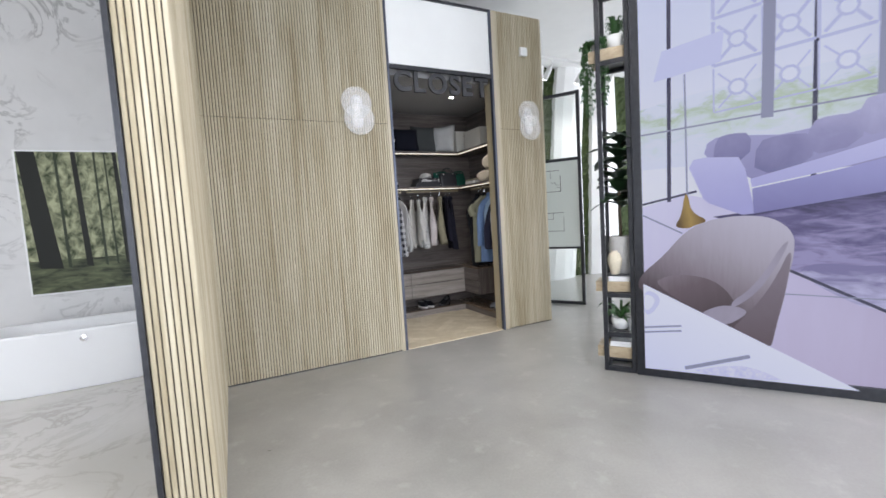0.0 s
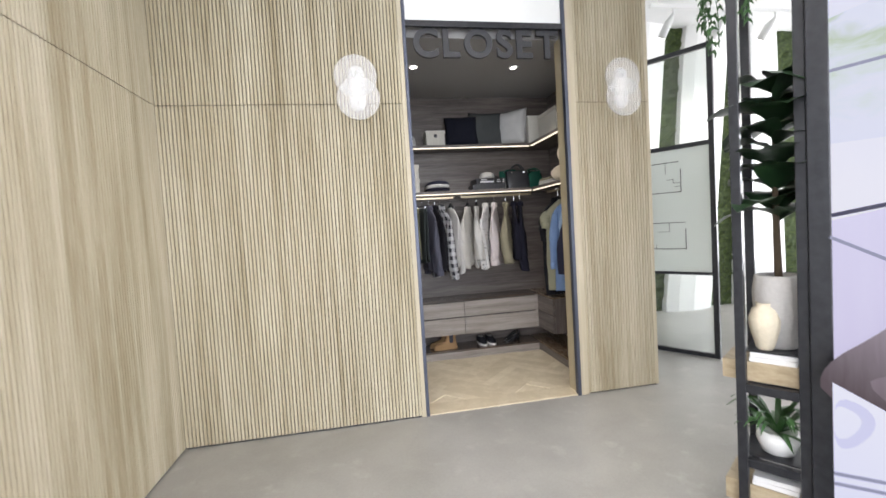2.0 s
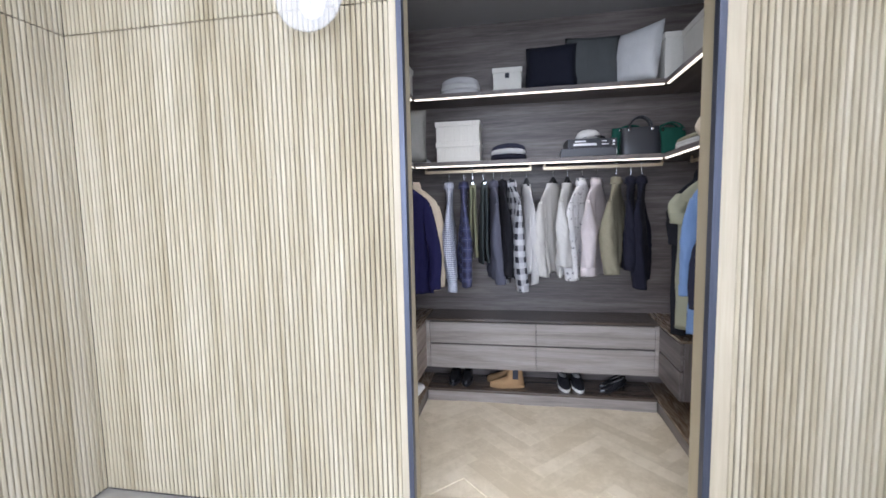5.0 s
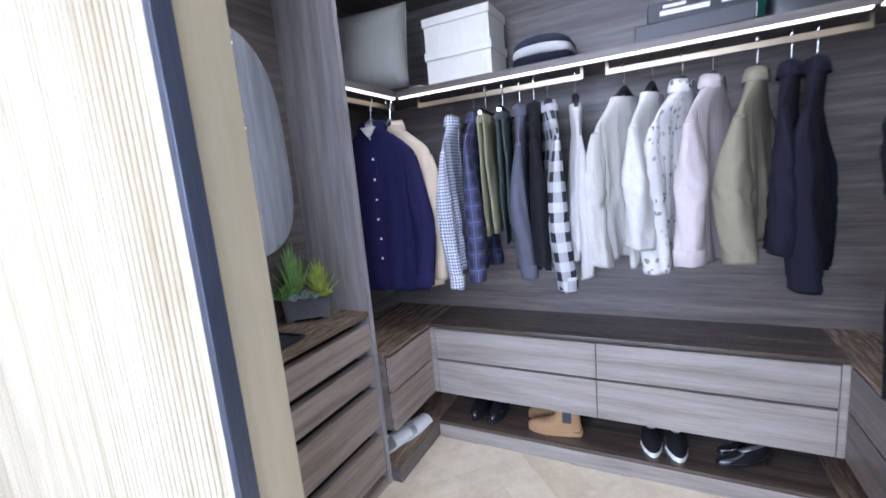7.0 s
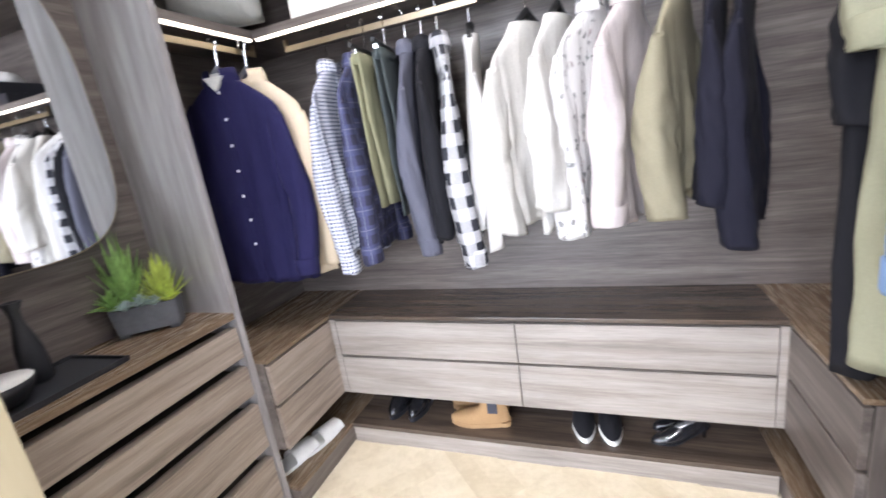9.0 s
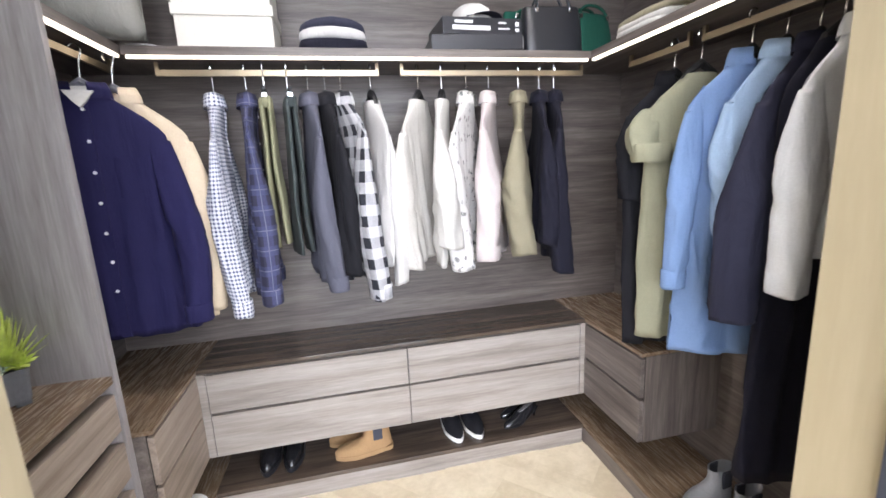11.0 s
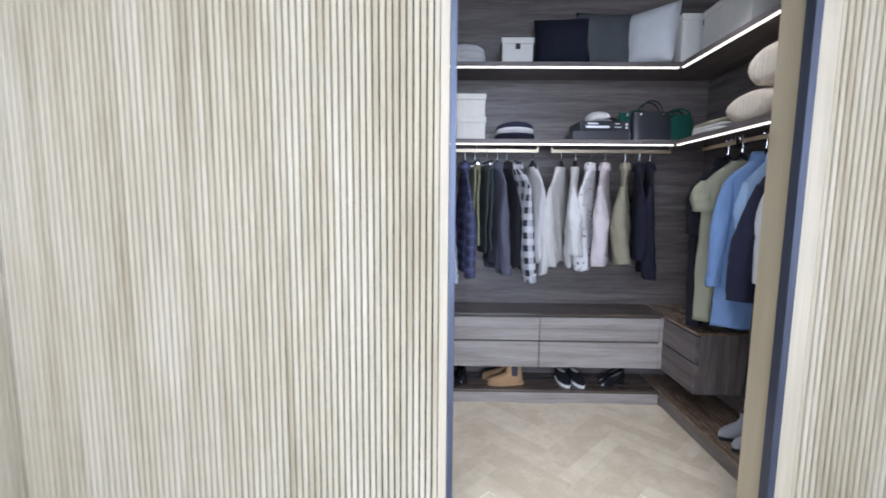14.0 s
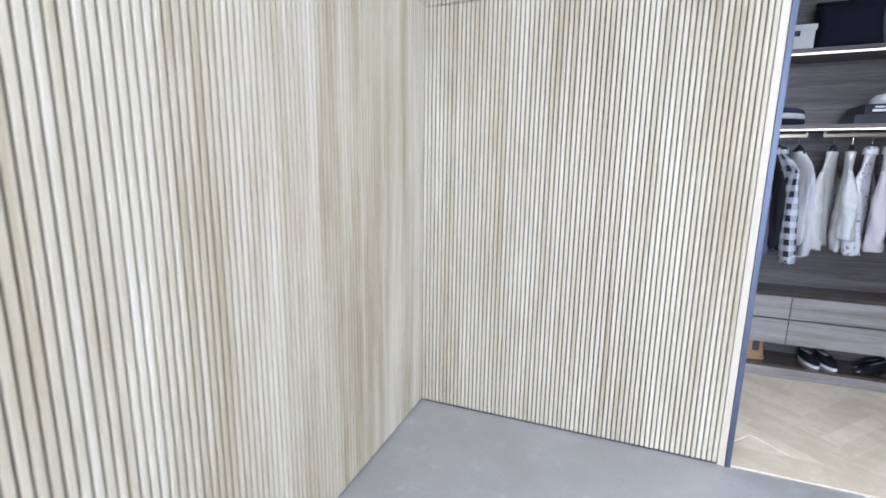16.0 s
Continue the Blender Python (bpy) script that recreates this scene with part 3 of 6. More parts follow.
C_DENIM = cloth("pale_denim", (0.33, 0.45, 0.62))
C_GINGHAM = check_cloth("blue_gingham", (0.62, 0.64, 0.70), (0.035, 0.045, 0.11), 0.015)
C_NPLAID = check_cloth("navy_plaid", (0.045, 0.05, 0.12), (0.02, 0.02, 0.045), 0.075, 0.5, (0.11, 0.115, 0.17))
C_BUFFALO = check_cloth("black_white_check", (0.46, 0.46, 0.48), (0.012, 0.013, 0.02), 0.085)
C_FLORAL = floral_cloth("white_floral_print")
M_HANGER = material("black_velvet_hanger", (0.012, 0.012, 0.013), 0.6)
M_HANGER_G = material("grey_wood_hanger", (0.13, 0.13, 0.15), 0.5)
M_BUTTON = material("white_button", (0.8, 0.8, 0.78), 0.3)


def fold(x, y, z, seed):
    return noise.noise(Vector((x * 9 + seed * 3.1, y * 9, z * 1.7 + seed))) + 0.5 * noise.noise(Vector((x * 22 + seed, y * 20, z * 4 + seed * 2)))


def crease(u, v, seed):
    """Sharp-ridged drape, between -1 and 1."""
    n = noise.noise(Vector((u + seed * 2.3, v, seed)))
    return 1 - 4 * abs(n)


TOP = -0.115   # neck of a garment under its hook


def torso(length, hw, thick, seed, waist=1.0, hem=1.05, neck=0.062, belt=None, drape=1.0):
    """Skin of a hung garment as a function of the depth under the neck and the angle round it."""
    stops = ((0.0, neck, 0.030), (0.014, neck + 0.010, 0.030), (0.04, max(neck + 0.03, hw * 0.52), 0.027), (0.075, hw * 0.74, 0.025), (0.105, hw * 0.89, 0.022), (0.128, hw * 0.97, 0.021), (0.17, hw, 0.023))

    def skin(d, a):
        if d <= 0.17:
            k = next(i for i in range(6) if d <= stops[i + 1][0])
            (d0, w0, t0), (d1, w1, t1) = stops[k], stops[k + 1]
            f = (d - d0) / (d1 - d0)
            w, t = w0 + (w1 - w0) * f, t0 + (t1 - t0) * f
        else:
            f = (d - 0.17) / max(0.01, length - 0.17)
            w = hw * (1 + (hem - 1) * f) * (1 + (waist - 1) * math.sin(math.pi * min(1, f * 1.3)))
            t = 0.023 + (thick - 0.023) * min(1, f * 1.5) ** 0.8
        if belt:
            g = math.exp(-((d - belt) / 0.075) ** 2)
            w *= 1 - 0.24 * g
            t *= 1 - 0.1 * g
        c, s_ = math.cos(a), math.sin(a)
        x, y = w * math.copysign(abs(c) ** 0.9, c), t * math.copysign(abs(s_) ** 1.05, s_)
        grow = min(1, max(0.0, d - 0.04) / 0.45) * drape
        sway = 0.020 * noise.noise(Vector((x * 6 + seed, d * 1.3, seed * 1.7)))
        deep = 0.011 * crease(x * 13, d * 1.0 + 0.15 * x, seed + (3 if s_ > 0 else 0))
        fine = 0.0045 * crease(x * 16 + d * 9, d * 7 - x * 6, seed + 5)
        if belt:
            deep *= 1.5 + 1.2 * math.exp(-((d - belt) / 0.16) ** 2)
        push = (deep + fine) * grow * (1 if s_ >= 0 else -1)
        lean = 0.018 * math.sin(seed * 3) * (d / 0.7) ** 2
        return x * (1 + 0.05 * noise.noise(Vector((d * 4, seed, c))) * grow), y + push + sway * grow + lean, TOP - d + (0.012 * noise.noise(Vector((x * 7, seed, s_))) + 0.008 * math.sin(x * 9 + seed) if d > length - 0.02 else 0)

    return skin


def body_mesh(skin, length):
    m, n = 72, 30
    depths = [0.0, 0.014, 0.027, 0.04, 0.057, 0.075, 0.09, 0.105, 0.128, 0.148, 0.17] + [0.17 + (length - 0.17) * k / n for k in range(1, n + 1)]
    rings = [[skin(d, 2 * math.pi * k / m) for k in range(m)] for d in depths]
    x0, y0, z0 = (sum(p[j] for p in rings[-1]) / m for j in range(3))
    rings.append([(x0 + (x - x0) * 0.97, y0 + (y - y0) * 0.86, z + 0.004) for x, y, z in rings[-1]])
    rings.append([(x0 + (x - x0) * 0.95, y0 + (y - y0) * 0.8, z + 0.05) for x, y, z in rings[-1]])
    return loft(rings, False)


def sleeve_path(f, side, hw, length, out, fwd, seed):
    """Centre line of a sleeve: down from the shoulder with a slack elbow."""
    bend = 0.022 * math.sin(seed * 2.3)
    x = side * (hw * 0.84 + out * math.sin(min(1, f * 1.15) * math.pi / 2) - 0.02 * max(0, f - 0.5) + 0.004 * math.sin(f * 5 + seed))
    y = fwd * f + bend * math.sin(math.pi * f) - 0.03 * max(0, f - 0.45)
    return x, y, TOP - 0.098 - length * f


def sleeve_mesh(side, hw, length, r0, r1, seed, out=0.05, fwd=0.0, wide=0.8):
    """Sleeve hanging from the shoulder; side is +1 or -1."""
    n, m = 40, 28
    rings = []
    for k in range(n + 1):
        f = k / n
        x, y, z = sleeve_path(f, side, hw, length, out, fwd, seed)
        r = r0 + (r1 - r0) * f
        r *= 0.45 + 0.55 * min(1, f / 0.36) ** 0.8
        g = min(1, f / 0.5)
        elbow = math.exp(-((f - 0.52) / 0.16) ** 2) + 0.7 * math.exp(-((f - 0.93) / 0.09) ** 2) + 0.3
        pts = []
        for j in range(m):
            a = 2 * math.pi * j / m
            c, sn = math.cos(a), math.sin(a)
            q = 1 + (0.13 * fold(c * 0.10, sn * 0.10, z * 1.6, seed + 9) + 0.10 * crease(c * 0.9 + f * 1.2, sn * 0.9 + f * length * 3.0, seed + 2)) * min(1, f * 4)
            q += 0.055 * elbow * crease(c * 0.7 + f * 4, f * length * 17 + 1.2 * sn, seed + 4) * min(1, f * 4)
            pts.append((x + r * 0.95 * math.copysign(abs(c) ** 0.85, c) * q, y + r * wide * (0.30 + 0.66 * g ** 0.8) * math.copysign(abs(sn) ** 0.85, sn) * q, z + (0.03 * c * side * -1 if k < 3 else 0.010 * math.sin(a + seed) * f ** 4)))
        rings.append(pts)
    x, y, z = sleeve_path(1, side, hw, length, out, fwd, seed)
    rings.append([(x + (p[0] - x) * 0.88, y + (p[1] - y) * 0.85, p[2] + 0.004) for p in rings[-1]])
    rings.append([(x + (p[0] - x) * 0.95, y + (p[1] - y) * 0.95, p[2] + 0.05) for p in rings[-1]])
    return loft(rings, False)


def hanger(at, rz, mat, label, hw=0.19, clips=False):
    th = thing("clothes_hanger", label, "hanger", at, rz, "hangers on the rails")
    hook = [(0.016 * math.sin(a), 0, 0.020 - 0.016 + 0.016 * math.cos(a) + 0.012) for a in [math.pi * (-0.75 + 1.35 * k / 10) for k in range(11)]]
    hook += [(0.004, 0, -0.02), (0, 0, -0.075)]
    part("hook", tube(hook, 0.0022, 6), M_CHROME, th, "bent chrome hook")
    if clips:
        part("bar", tube([(-0.15, 0, -0.085), (0.15, 0, -0.085)], 0.008, 8), mat, th)
        for s in (-0.12, 0.12):
            part("clip", box(s - 0.007, -0.010, -0.126, s + 0.007, 0.010, -0.094, 0.003), M_CHROME, th, "chrome clip")
    else:
        pts = [(-hw, 0, -0.255), (-hw * 0.6, 0, -0.198), (-0.05, 0, -0.112), (0, 0, -0.080), (0.05, 0, -0.112), (hw * 0.6, 0, -0.198), (hw, 0, -0.255)]
        part("shoulder_bar", tube(pts, [0.008, 0.010, 0.012, 0.016, 0.012, 0.010, 0.008], 8), mat, th)
    return th


COUNT = [0]


def top_garment(name, label, category, mat, at, rz, length=0.74, hw=0.205, thick=0.045, sleeve=0.58, r0=0.062, r1=0.045, collar=True, buttons=0, hem=1.05, waist=1.0,
                hang=None, out=0.03, fwd=0.0, sleeve_mat=None, inner=None, cuff=False, belt=None, wide=0.8, neck=0.062, pocket=False, drape=1.0):
    """Shirt, jacket, knit or dress on its hanger; local x runs across the shoulders, -y is the front."""
    COUNT[0] += 1
    seed = COUNT[0] * 1.37
    hanger((at[0], at[1], at[2]), rz, hang or M_HANGER, "black hanger with a chrome hook on the rail" if hang is None else "grey padded hanger with a chrome hook", min(0.19, hw * 0.88))
    th = thing(name, label, category, at, rz)
    skin = torso(length, hw, thick, seed, waist, hem, neck, belt, drape)
    part("body", body_mesh(skin, length), mat, th, smooth=True)
    if sleeve:
        for s in (1, -1):
            part("sleeve", sleeve_mesh(s, hw, sleeve, r0, r1, seed + s, out, fwd, wide), sleeve_mat or mat, th, smooth=True)
            if cuff:
                x, y, z = sleeve_path(1, s, hw, sleeve, out, fwd, seed + s)
                part("cuff", loft([ring(x, y, z + dz, r1 * g, r1 * wide * g * 1.04, 18, 2.4) for dz, g in ((0.058, 0.98), (0.055, 1.06), (0.0, 1.04), (-0.004, 1.0), (-0.002, 0.9))], False), mat, th, smooth=True)
    if collar:
        pts = [(0.058 * math.cos(a), 0.032 * math.sin(a), 0) for a in [math.radians(-90 + 20 + 320 * k / 16) for k in range(17)]]
        rings = [[(x * g, y * g, z - 0.004 * abs(y) / 0.03) for x, y, _ in pts] for g, z in ((1.0, -0.116), (1.02, -0.088), (1.12, -0.080), (1.30, -0.106), (1.36, -0.130))]
        part("collar", loft(rings, False, False), mat, th, smooth=True)
        if inner:
            part("neck_opening", prism([(-0.040, -0.112), (0.040, -0.112), (0.014, -0.148), (0.0, -0.162), (-0.014, -0.148)], -0.047, -0.036, lambda u, v, w_: (u, w_, v)), inner, th)
            part("lining", loft([ring(0, 0.002, -0.125, 0.05, 0.026, 16), ring(0, 0.006, -0.095, 0.052, 0.024, 16)]), inner, th, smooth=True)
    if buttons:
        rows = []
        for k in range(31):
            d = 0.03 + (length - 0.035) * k / 30
            x, y, z = skin(d, -math.pi / 2)
            rows.append([(x - 0.015, y - 0.001, z), (x - 0.014, y - 0.005, z), (x + 0.014, y - 0.005, z), (x + 0.015, y - 0.001, z)])
        pk = part("placket", loft(rows), mat, th)
        for k in range(buttons):
            x, y, z = skin(0.05 + k * (length - 0.12) / buttons, -math.pi / 2)
            bm = loft([ring(0, 0, 0, 0.0058, 0.0058, 10), ring(0, 0, 0.003, 0.0050, 0.0050, 10)])
            bmesh.ops.transform(bm, matrix=Matrix.Translation((x, y - 0.0045, z)) @ pose(0, 0, 0, 90), verts=bm.verts)
            part("button", bm, M_BUTTON, pk, "small white button")
    if pocket:
        rows = []
        for k in range(9):
            d = 0.20 + 0.13 * k / 8
            row = [skin(d, a) for a in [-math.pi / 2 + 0.22 + 0.42 * j / 6 for j in range(7)]]
            rows.append([(x, y - (0.0035 if 0 < j < 6 else 0.0008), z) for j, (x, y, z) in enumerate(row)])
        part("pocket", loft(rows, False, False), mat, th, smooth=True)
    if belt:
        rows = [[(x * 1.035, y * 1.12, z) for x, y, z in [skin(belt + d, 2 * math.pi * k / 48) for k in range(48)]] for d in (-0.022, -0.018, 0.018, 0.022)]
        part("belt", loft(rows, False), mat, th, smooth=True)
        x, y, z = skin(belt, -math.pi / 2 - 0.5)
        part("belt_knot", loft([ring(x, y - 0.012, z + dz, 0.020 * g, 0.013 * g, 12) for dz, g in ((-0.03, 0.4), (-0.02, 0.9), (0.0, 1.1), (0.02, 0.9), (0.03, 0.4))]), mat, th, smooth=True)
        for k, L in ((-1, 0.34), (1, 0.27)):
            part("belt_tail", loft([ring(x + k * (0.012 + 0.02 * f), y - 0.016 - 0.006 * math.sin(5 * f + k), z - 0.02 - L * f, 0.016, 0.003, 10, 4) for f in (0, 0.25, 0.5, 0.75, 1.0)]), mat, th, smooth=True)
    return th


def trousers(label, mat, at, rz, length=0.62, hw=0.13):
    COUNT[0] += 1
    seed = COUNT[0] * 1.37
    hanger(at, rz, M_HANGER, "black hanger with two chrome clips on the rail", clips=True)
    th = thing("trousers", label, "trousers", at, rz)
    for s in (-1, 1):
        rings = []
        for k in range(13):
            f = k / 12
            w = hw * (1 - 0.28 * f)
            pts = []
            for j in range(28):
                a = 2 * math.pi * j / 28
                c, sn = math.cos(a), math.sin(a)
                x, y = w * math.copysign(abs(c) ** 0.7, c), 0.012 * math.copysign(abs(sn) ** 0.7, sn)
                q = fold(x, y, -f, seed + s) * 0.012 * (0.4 + f)
                pts.append((x + 0.02 * f, y + s * (0.013 + 0.008 * f) + q, -0.115 - length * f - 0.006 * s))
            rings.append(pts)
        part("leg", loft(rings), mat, th, smooth=True)
    part("waistband", loft([ring(0, 0, -0.11, hw * 1.01, 0.022, 28, 2.8), ring(0, 0, -0.145, hw * 1.02, 0.026, 28, 2.8)]), mat, th, smooth=True)
    return th


RB = 1.485
HZ = RZ + 0.012


def on_back(x, turn=0.0):
    return dict(at=(x, RB, HZ), rz=90 + turn)


# back rail: shoulders run from the wall into the room
top_garment("shirt", "blue and white gingham shirt with long sleeves on a hanger", "shirt", C_GINGHAM, **on_back(-0.012, 8), sleeve=0.70, length=0.72, thick=0.035, r0=0.058, r1=0.042, buttons=6, cuff=True)
top_garment("shirt", "navy plaid shirt with thin pale lines on a hanger", "shirt", C_NPLAID, **on_back(0.106, 6), sleeve=0.66, length=0.74, thick=0.035, r0=0.058, r1=0.045, buttons=6, cuff=True)
trousers("folded olive trousers clipped to a hanger", C_OLIVE, (0.176, RB - 0.02, HZ), 97, 0.56)
trousers("folded dark green trousers clipped to a hanger", C_DKGREEN, (0.262, RB - 0.02, HZ), 99, 0.60)
top_garment("shirt", "dark slate button shirt with long sleeves on a hanger", "shirt", C_SLATE, **on_back(0.338, 12), sleeve=0.64, length=0.70, thick=0.03, r0=0.055, r1=0.045, buttons=6, cuff=True)
top_garment("shirt", "black cotton shirt hung close beside the slate shirt", "shirt", C_BLACK, **on_back(0.405, 10), sleeve=0.58, length=0.70, thick=0.03, r0=0.05, r1=0.04)
top_garment("shirt", "black and white buffalo check flannel shirt on a hanger", "shirt", C_BUFFALO, **on_back(0.468, 22), sleeve=0.69, length=0.72, thick=0.04, r0=0.062, r1=0.05, buttons=5, cuff=True)
top_garment("sweater", "pale grey thin knit sweater on a hanger", "sweater", C_GREY, **on_back(0.588, 11), sleeve=0.64, length=0.66, thick=0.03, r0=0.045, r1=0.034, collar=False)
top_garment("sweater", "cream knit sweater with round neck on a black hanger", "sweater", C_CREAM, **on_back(0.786, -30), sleeve=0.59, length=0.66, thick=0.04, r0=0.064, r1=0.05, wide=0.85, out=0.035, hw=0.205, collar=False, neck=0.085)
top_garment("sweater", "off-white chunky knit sweater on a black hanger", "sweater", C_WHITE, **on_back(0.889, -20), sleeve=0.50, length=0.68, thick=0.04, r0=0.078, r1=0.074, wide=0.7, out=0.045, hw=0.205, fwd=-0.02, collar=False, neck=0.085)
top_garment("blouse", "white blouse printed with small dark flowers on a hanger", "blouse", C_FLORAL, **on_back(0.998, -30), sleeve=0.60, length=0.72, thick=0.04, r0=0.062, r1=0.056, wide=0.85, out=0.035)
top_garment("shirt", "pale pink linen shirt with long sleeves on a hanger", "shirt", C_PINK, **on_back(1.10, -28), sleeve=0.57, length=0.68, r0=0.068, r1=0.056, thick=0.042, wide=0.85, out=0.04, cuff=True)
top_garment("jacket", "khaki canvas jacket with full sleeves on a hanger", "jacket", C_KHAKI, **on_back(1.24, -22), sleeve=0.57, length=0.60, r0=0.076, r1=0.060, thick=0.042, wide=0.85, out=0.04)
top_garment("shirt", "dark navy shirt hung close beside the blazer", "shirt", C_DKNAVY, **on_back(1.34, -18), sleeve=0.54, length=0.62, r0=0.058, r1=0.05, thick=0.035)
top_garment("blazer", "dark navy blazer with long sleeves on a hanger", "jacket", C_DKNAVY, **on_back(1.413, -18), sleeve=0.66, length=0.72, r0=0.066, r1=0.054, thick=0.042, wide=0.85, out=0.03)

# short rail beside the dresser: fronts face the opening
LX = -0.325
top_garment("shirt", "navy cotton shirt with white buttons on a grey hanger", "shirt", C_NAVY, (LX, 1.225, HZ), 10, sleeve=0.66, length=0.80, thick=0.04, buttons=7, hang=M_HANGER_G, inner=C_WHITE, hw=0.21, cuff=True, out=0.065, fwd=-0.075, r0=0.058, r1=0.042, pocket=True)
top_garment("shirt", "beige knit shirt on a grey hanger behind the navy shirt", "shirt", C_BEIGE, (LX + 0.045, 1.325, HZ), 4, sleeve=0.66, length=0.80, thick=0.04, hang=M_HANGER_G, hw=0.205, out=0.045)

# long rail on the other side: fronts face the opening, turned a little towards the room
RX = 1.685
top_garment("dress", "black short-sleeved dress hanging over the low unit", "dress", C_BLACK, (RX, 1.06, HZ), -2, sleeve=0.34, length=1.0, hw=0.19, thick=0.04, out=0.015, r0=0.06, r1=0.056)
top_garment("dress", "olive short-sleeved dress reaching the low drawer unit", "dress", C_DRESS, (RX, 0.935, HZ), -4, sleeve=0.19, length=0.94, hw=0.20, thick=0.05, r0=0.06, r1=0.062, hem=0.98, collar=False, out=0.03, cuff=True, drape=1.4)
top_garment("dress", "light blue denim shirt dress with a tied belt", "dress", C_BLUE, (RX, 0.745, HZ), -6, sleeve=0.60, length=0.94, hw=0.195, thick=0.055, hem=1.0, belt=0.40, out=0.055, fwd=0.02, cuff=True, r0=0.050, r1=0.036, drape=1.4)
top_garment("shirt", "pale denim shirt between the dress and the coat", "shirt", C_DENIM, (RX + 0.02, 0.655, HZ), -2, sleeve=0.46, length=0.60, hw=0.17, thick=0.03, out=0.0)
top_garment("jacket", "dark navy jacket with wide sleeves on a hanger", "jacket", C_INDIGO, (RX + 0.045, 0.585, HZ), 3, sleeve=0.64, length=0.70, hw=0.175, r0=0.072, r1=0.060, thick=0.04, out=0.115, fwd=-0.02)
top_garment("dress", "dark navy long dress reaching nearly to the plinth", "dress", C_DKNAVY, (RX + 0.02, 0.51, HZ), 0, sleeve=0, length=1.24, hw=0.17, thick=0.04, collar=False)
top_garment("jacket", "white denim jacket with long sleeves on a hanger", "jacket", C_WDENIM, (RX, 0.44, HZ), 2, sleeve=0.52, length=0.54, hw=0.18, thick=0.04, out=0.05, cuff=True)

# ---- goods on the closet shelves ----
M_CARD = cloth("pale_card", (0.62, 0.60, 0.54), 0.8, 0.05, 90)
M_BOOK = material("dark_book_cover", (0.02, 0.02, 0.024), 0.35)
M_PAPER = cloth("paper_edge", (0.74, 0.73, 0.70), 0.9, 0.06, 300)
M_PRINT = material("white_print", (0.7, 0.7, 0.7), 0.6)
M_LEATHER = material("black_leather", (0.016, 0.017, 0.021), 0.35)
M_GREENBAG = cloth("green_canvas", (0.012, 0.072, 0.050))
M_PILLOW_G = cloth("grey_linen_pillow", (0.24, 0.235, 0.215))
M_PILLOW_D = cloth("dark_grey_pillow", (0.075, 0.08, 0.08))
M_PILLOW_W = cloth("white_pillow", (0.55, 0.55, 0.54))
M_CREAM = cloth("cream_wool", (0.66, 0.58, 0.46), scale=90)
bump(M_LEATHER, noise_of(M_LEATHER, coords(M_LEATHER, (1, 1, 1)), 260, 3), 0.15, 0.0006)


def lidded_box(at, w, d, h, tag=False, rz=0, label="pale cardboard storage box with a lid"):
    th = thing("storage_box", label, "box", at, rz)
    part("base", box(-w / 2, -d / 2, 0, w / 2, d / 2, h - 0.012, 0.003), M_CARD, th)
    part("lid", box(-w / 2 - 0.007, -d / 2 - 0.007, h - 0.038, w / 2 + 0.007, d / 2 + 0.007, h, 0.003), M_CARD, th)
    if tag:
        part("label_holder", box(-0.016, -d / 2 - 0.009, h - 0.075, 0.016, -d / 2 - 0.003, h - 0.040, 0.002), M_BLACK, th, "small black metal label holder")
    return th


def folded(at, w, d, layers, rz=0, label="stack of folded clothes on the shelf"):
    th = thing("folded_clothes", label, "folded clothes", at, rz)
    z = 0.0
    for k, (mat, h, sh) in enumerate(layers):
        rings = []
        for f, g in ((0, 0.94), (0.18, 0.99), (0.5, 1.0), (0.82, 0.97), (1, 0.86)):
            pts = []
            for px, py, _ in ring(0, 0, 0, w / 2 * g * sh, d / 2 * g, 28, 5):
                sag = 0.012 * (px / (w / 2)) ** 2 * (k + 0.4) + 0.004 * noise.noise(Vector((px * 14, py * 14, k)))
                pts.append((px + 0.004 * noise.noise(Vector((z * 30, py * 9, k))), py, max(0.0, z + h * f - (sag if f > 0.4 or k else 0))))
            rings.append(pts)
        part("garment", loft(rings), mat, th, smooth=True)
        z += h * 0.93
    return th


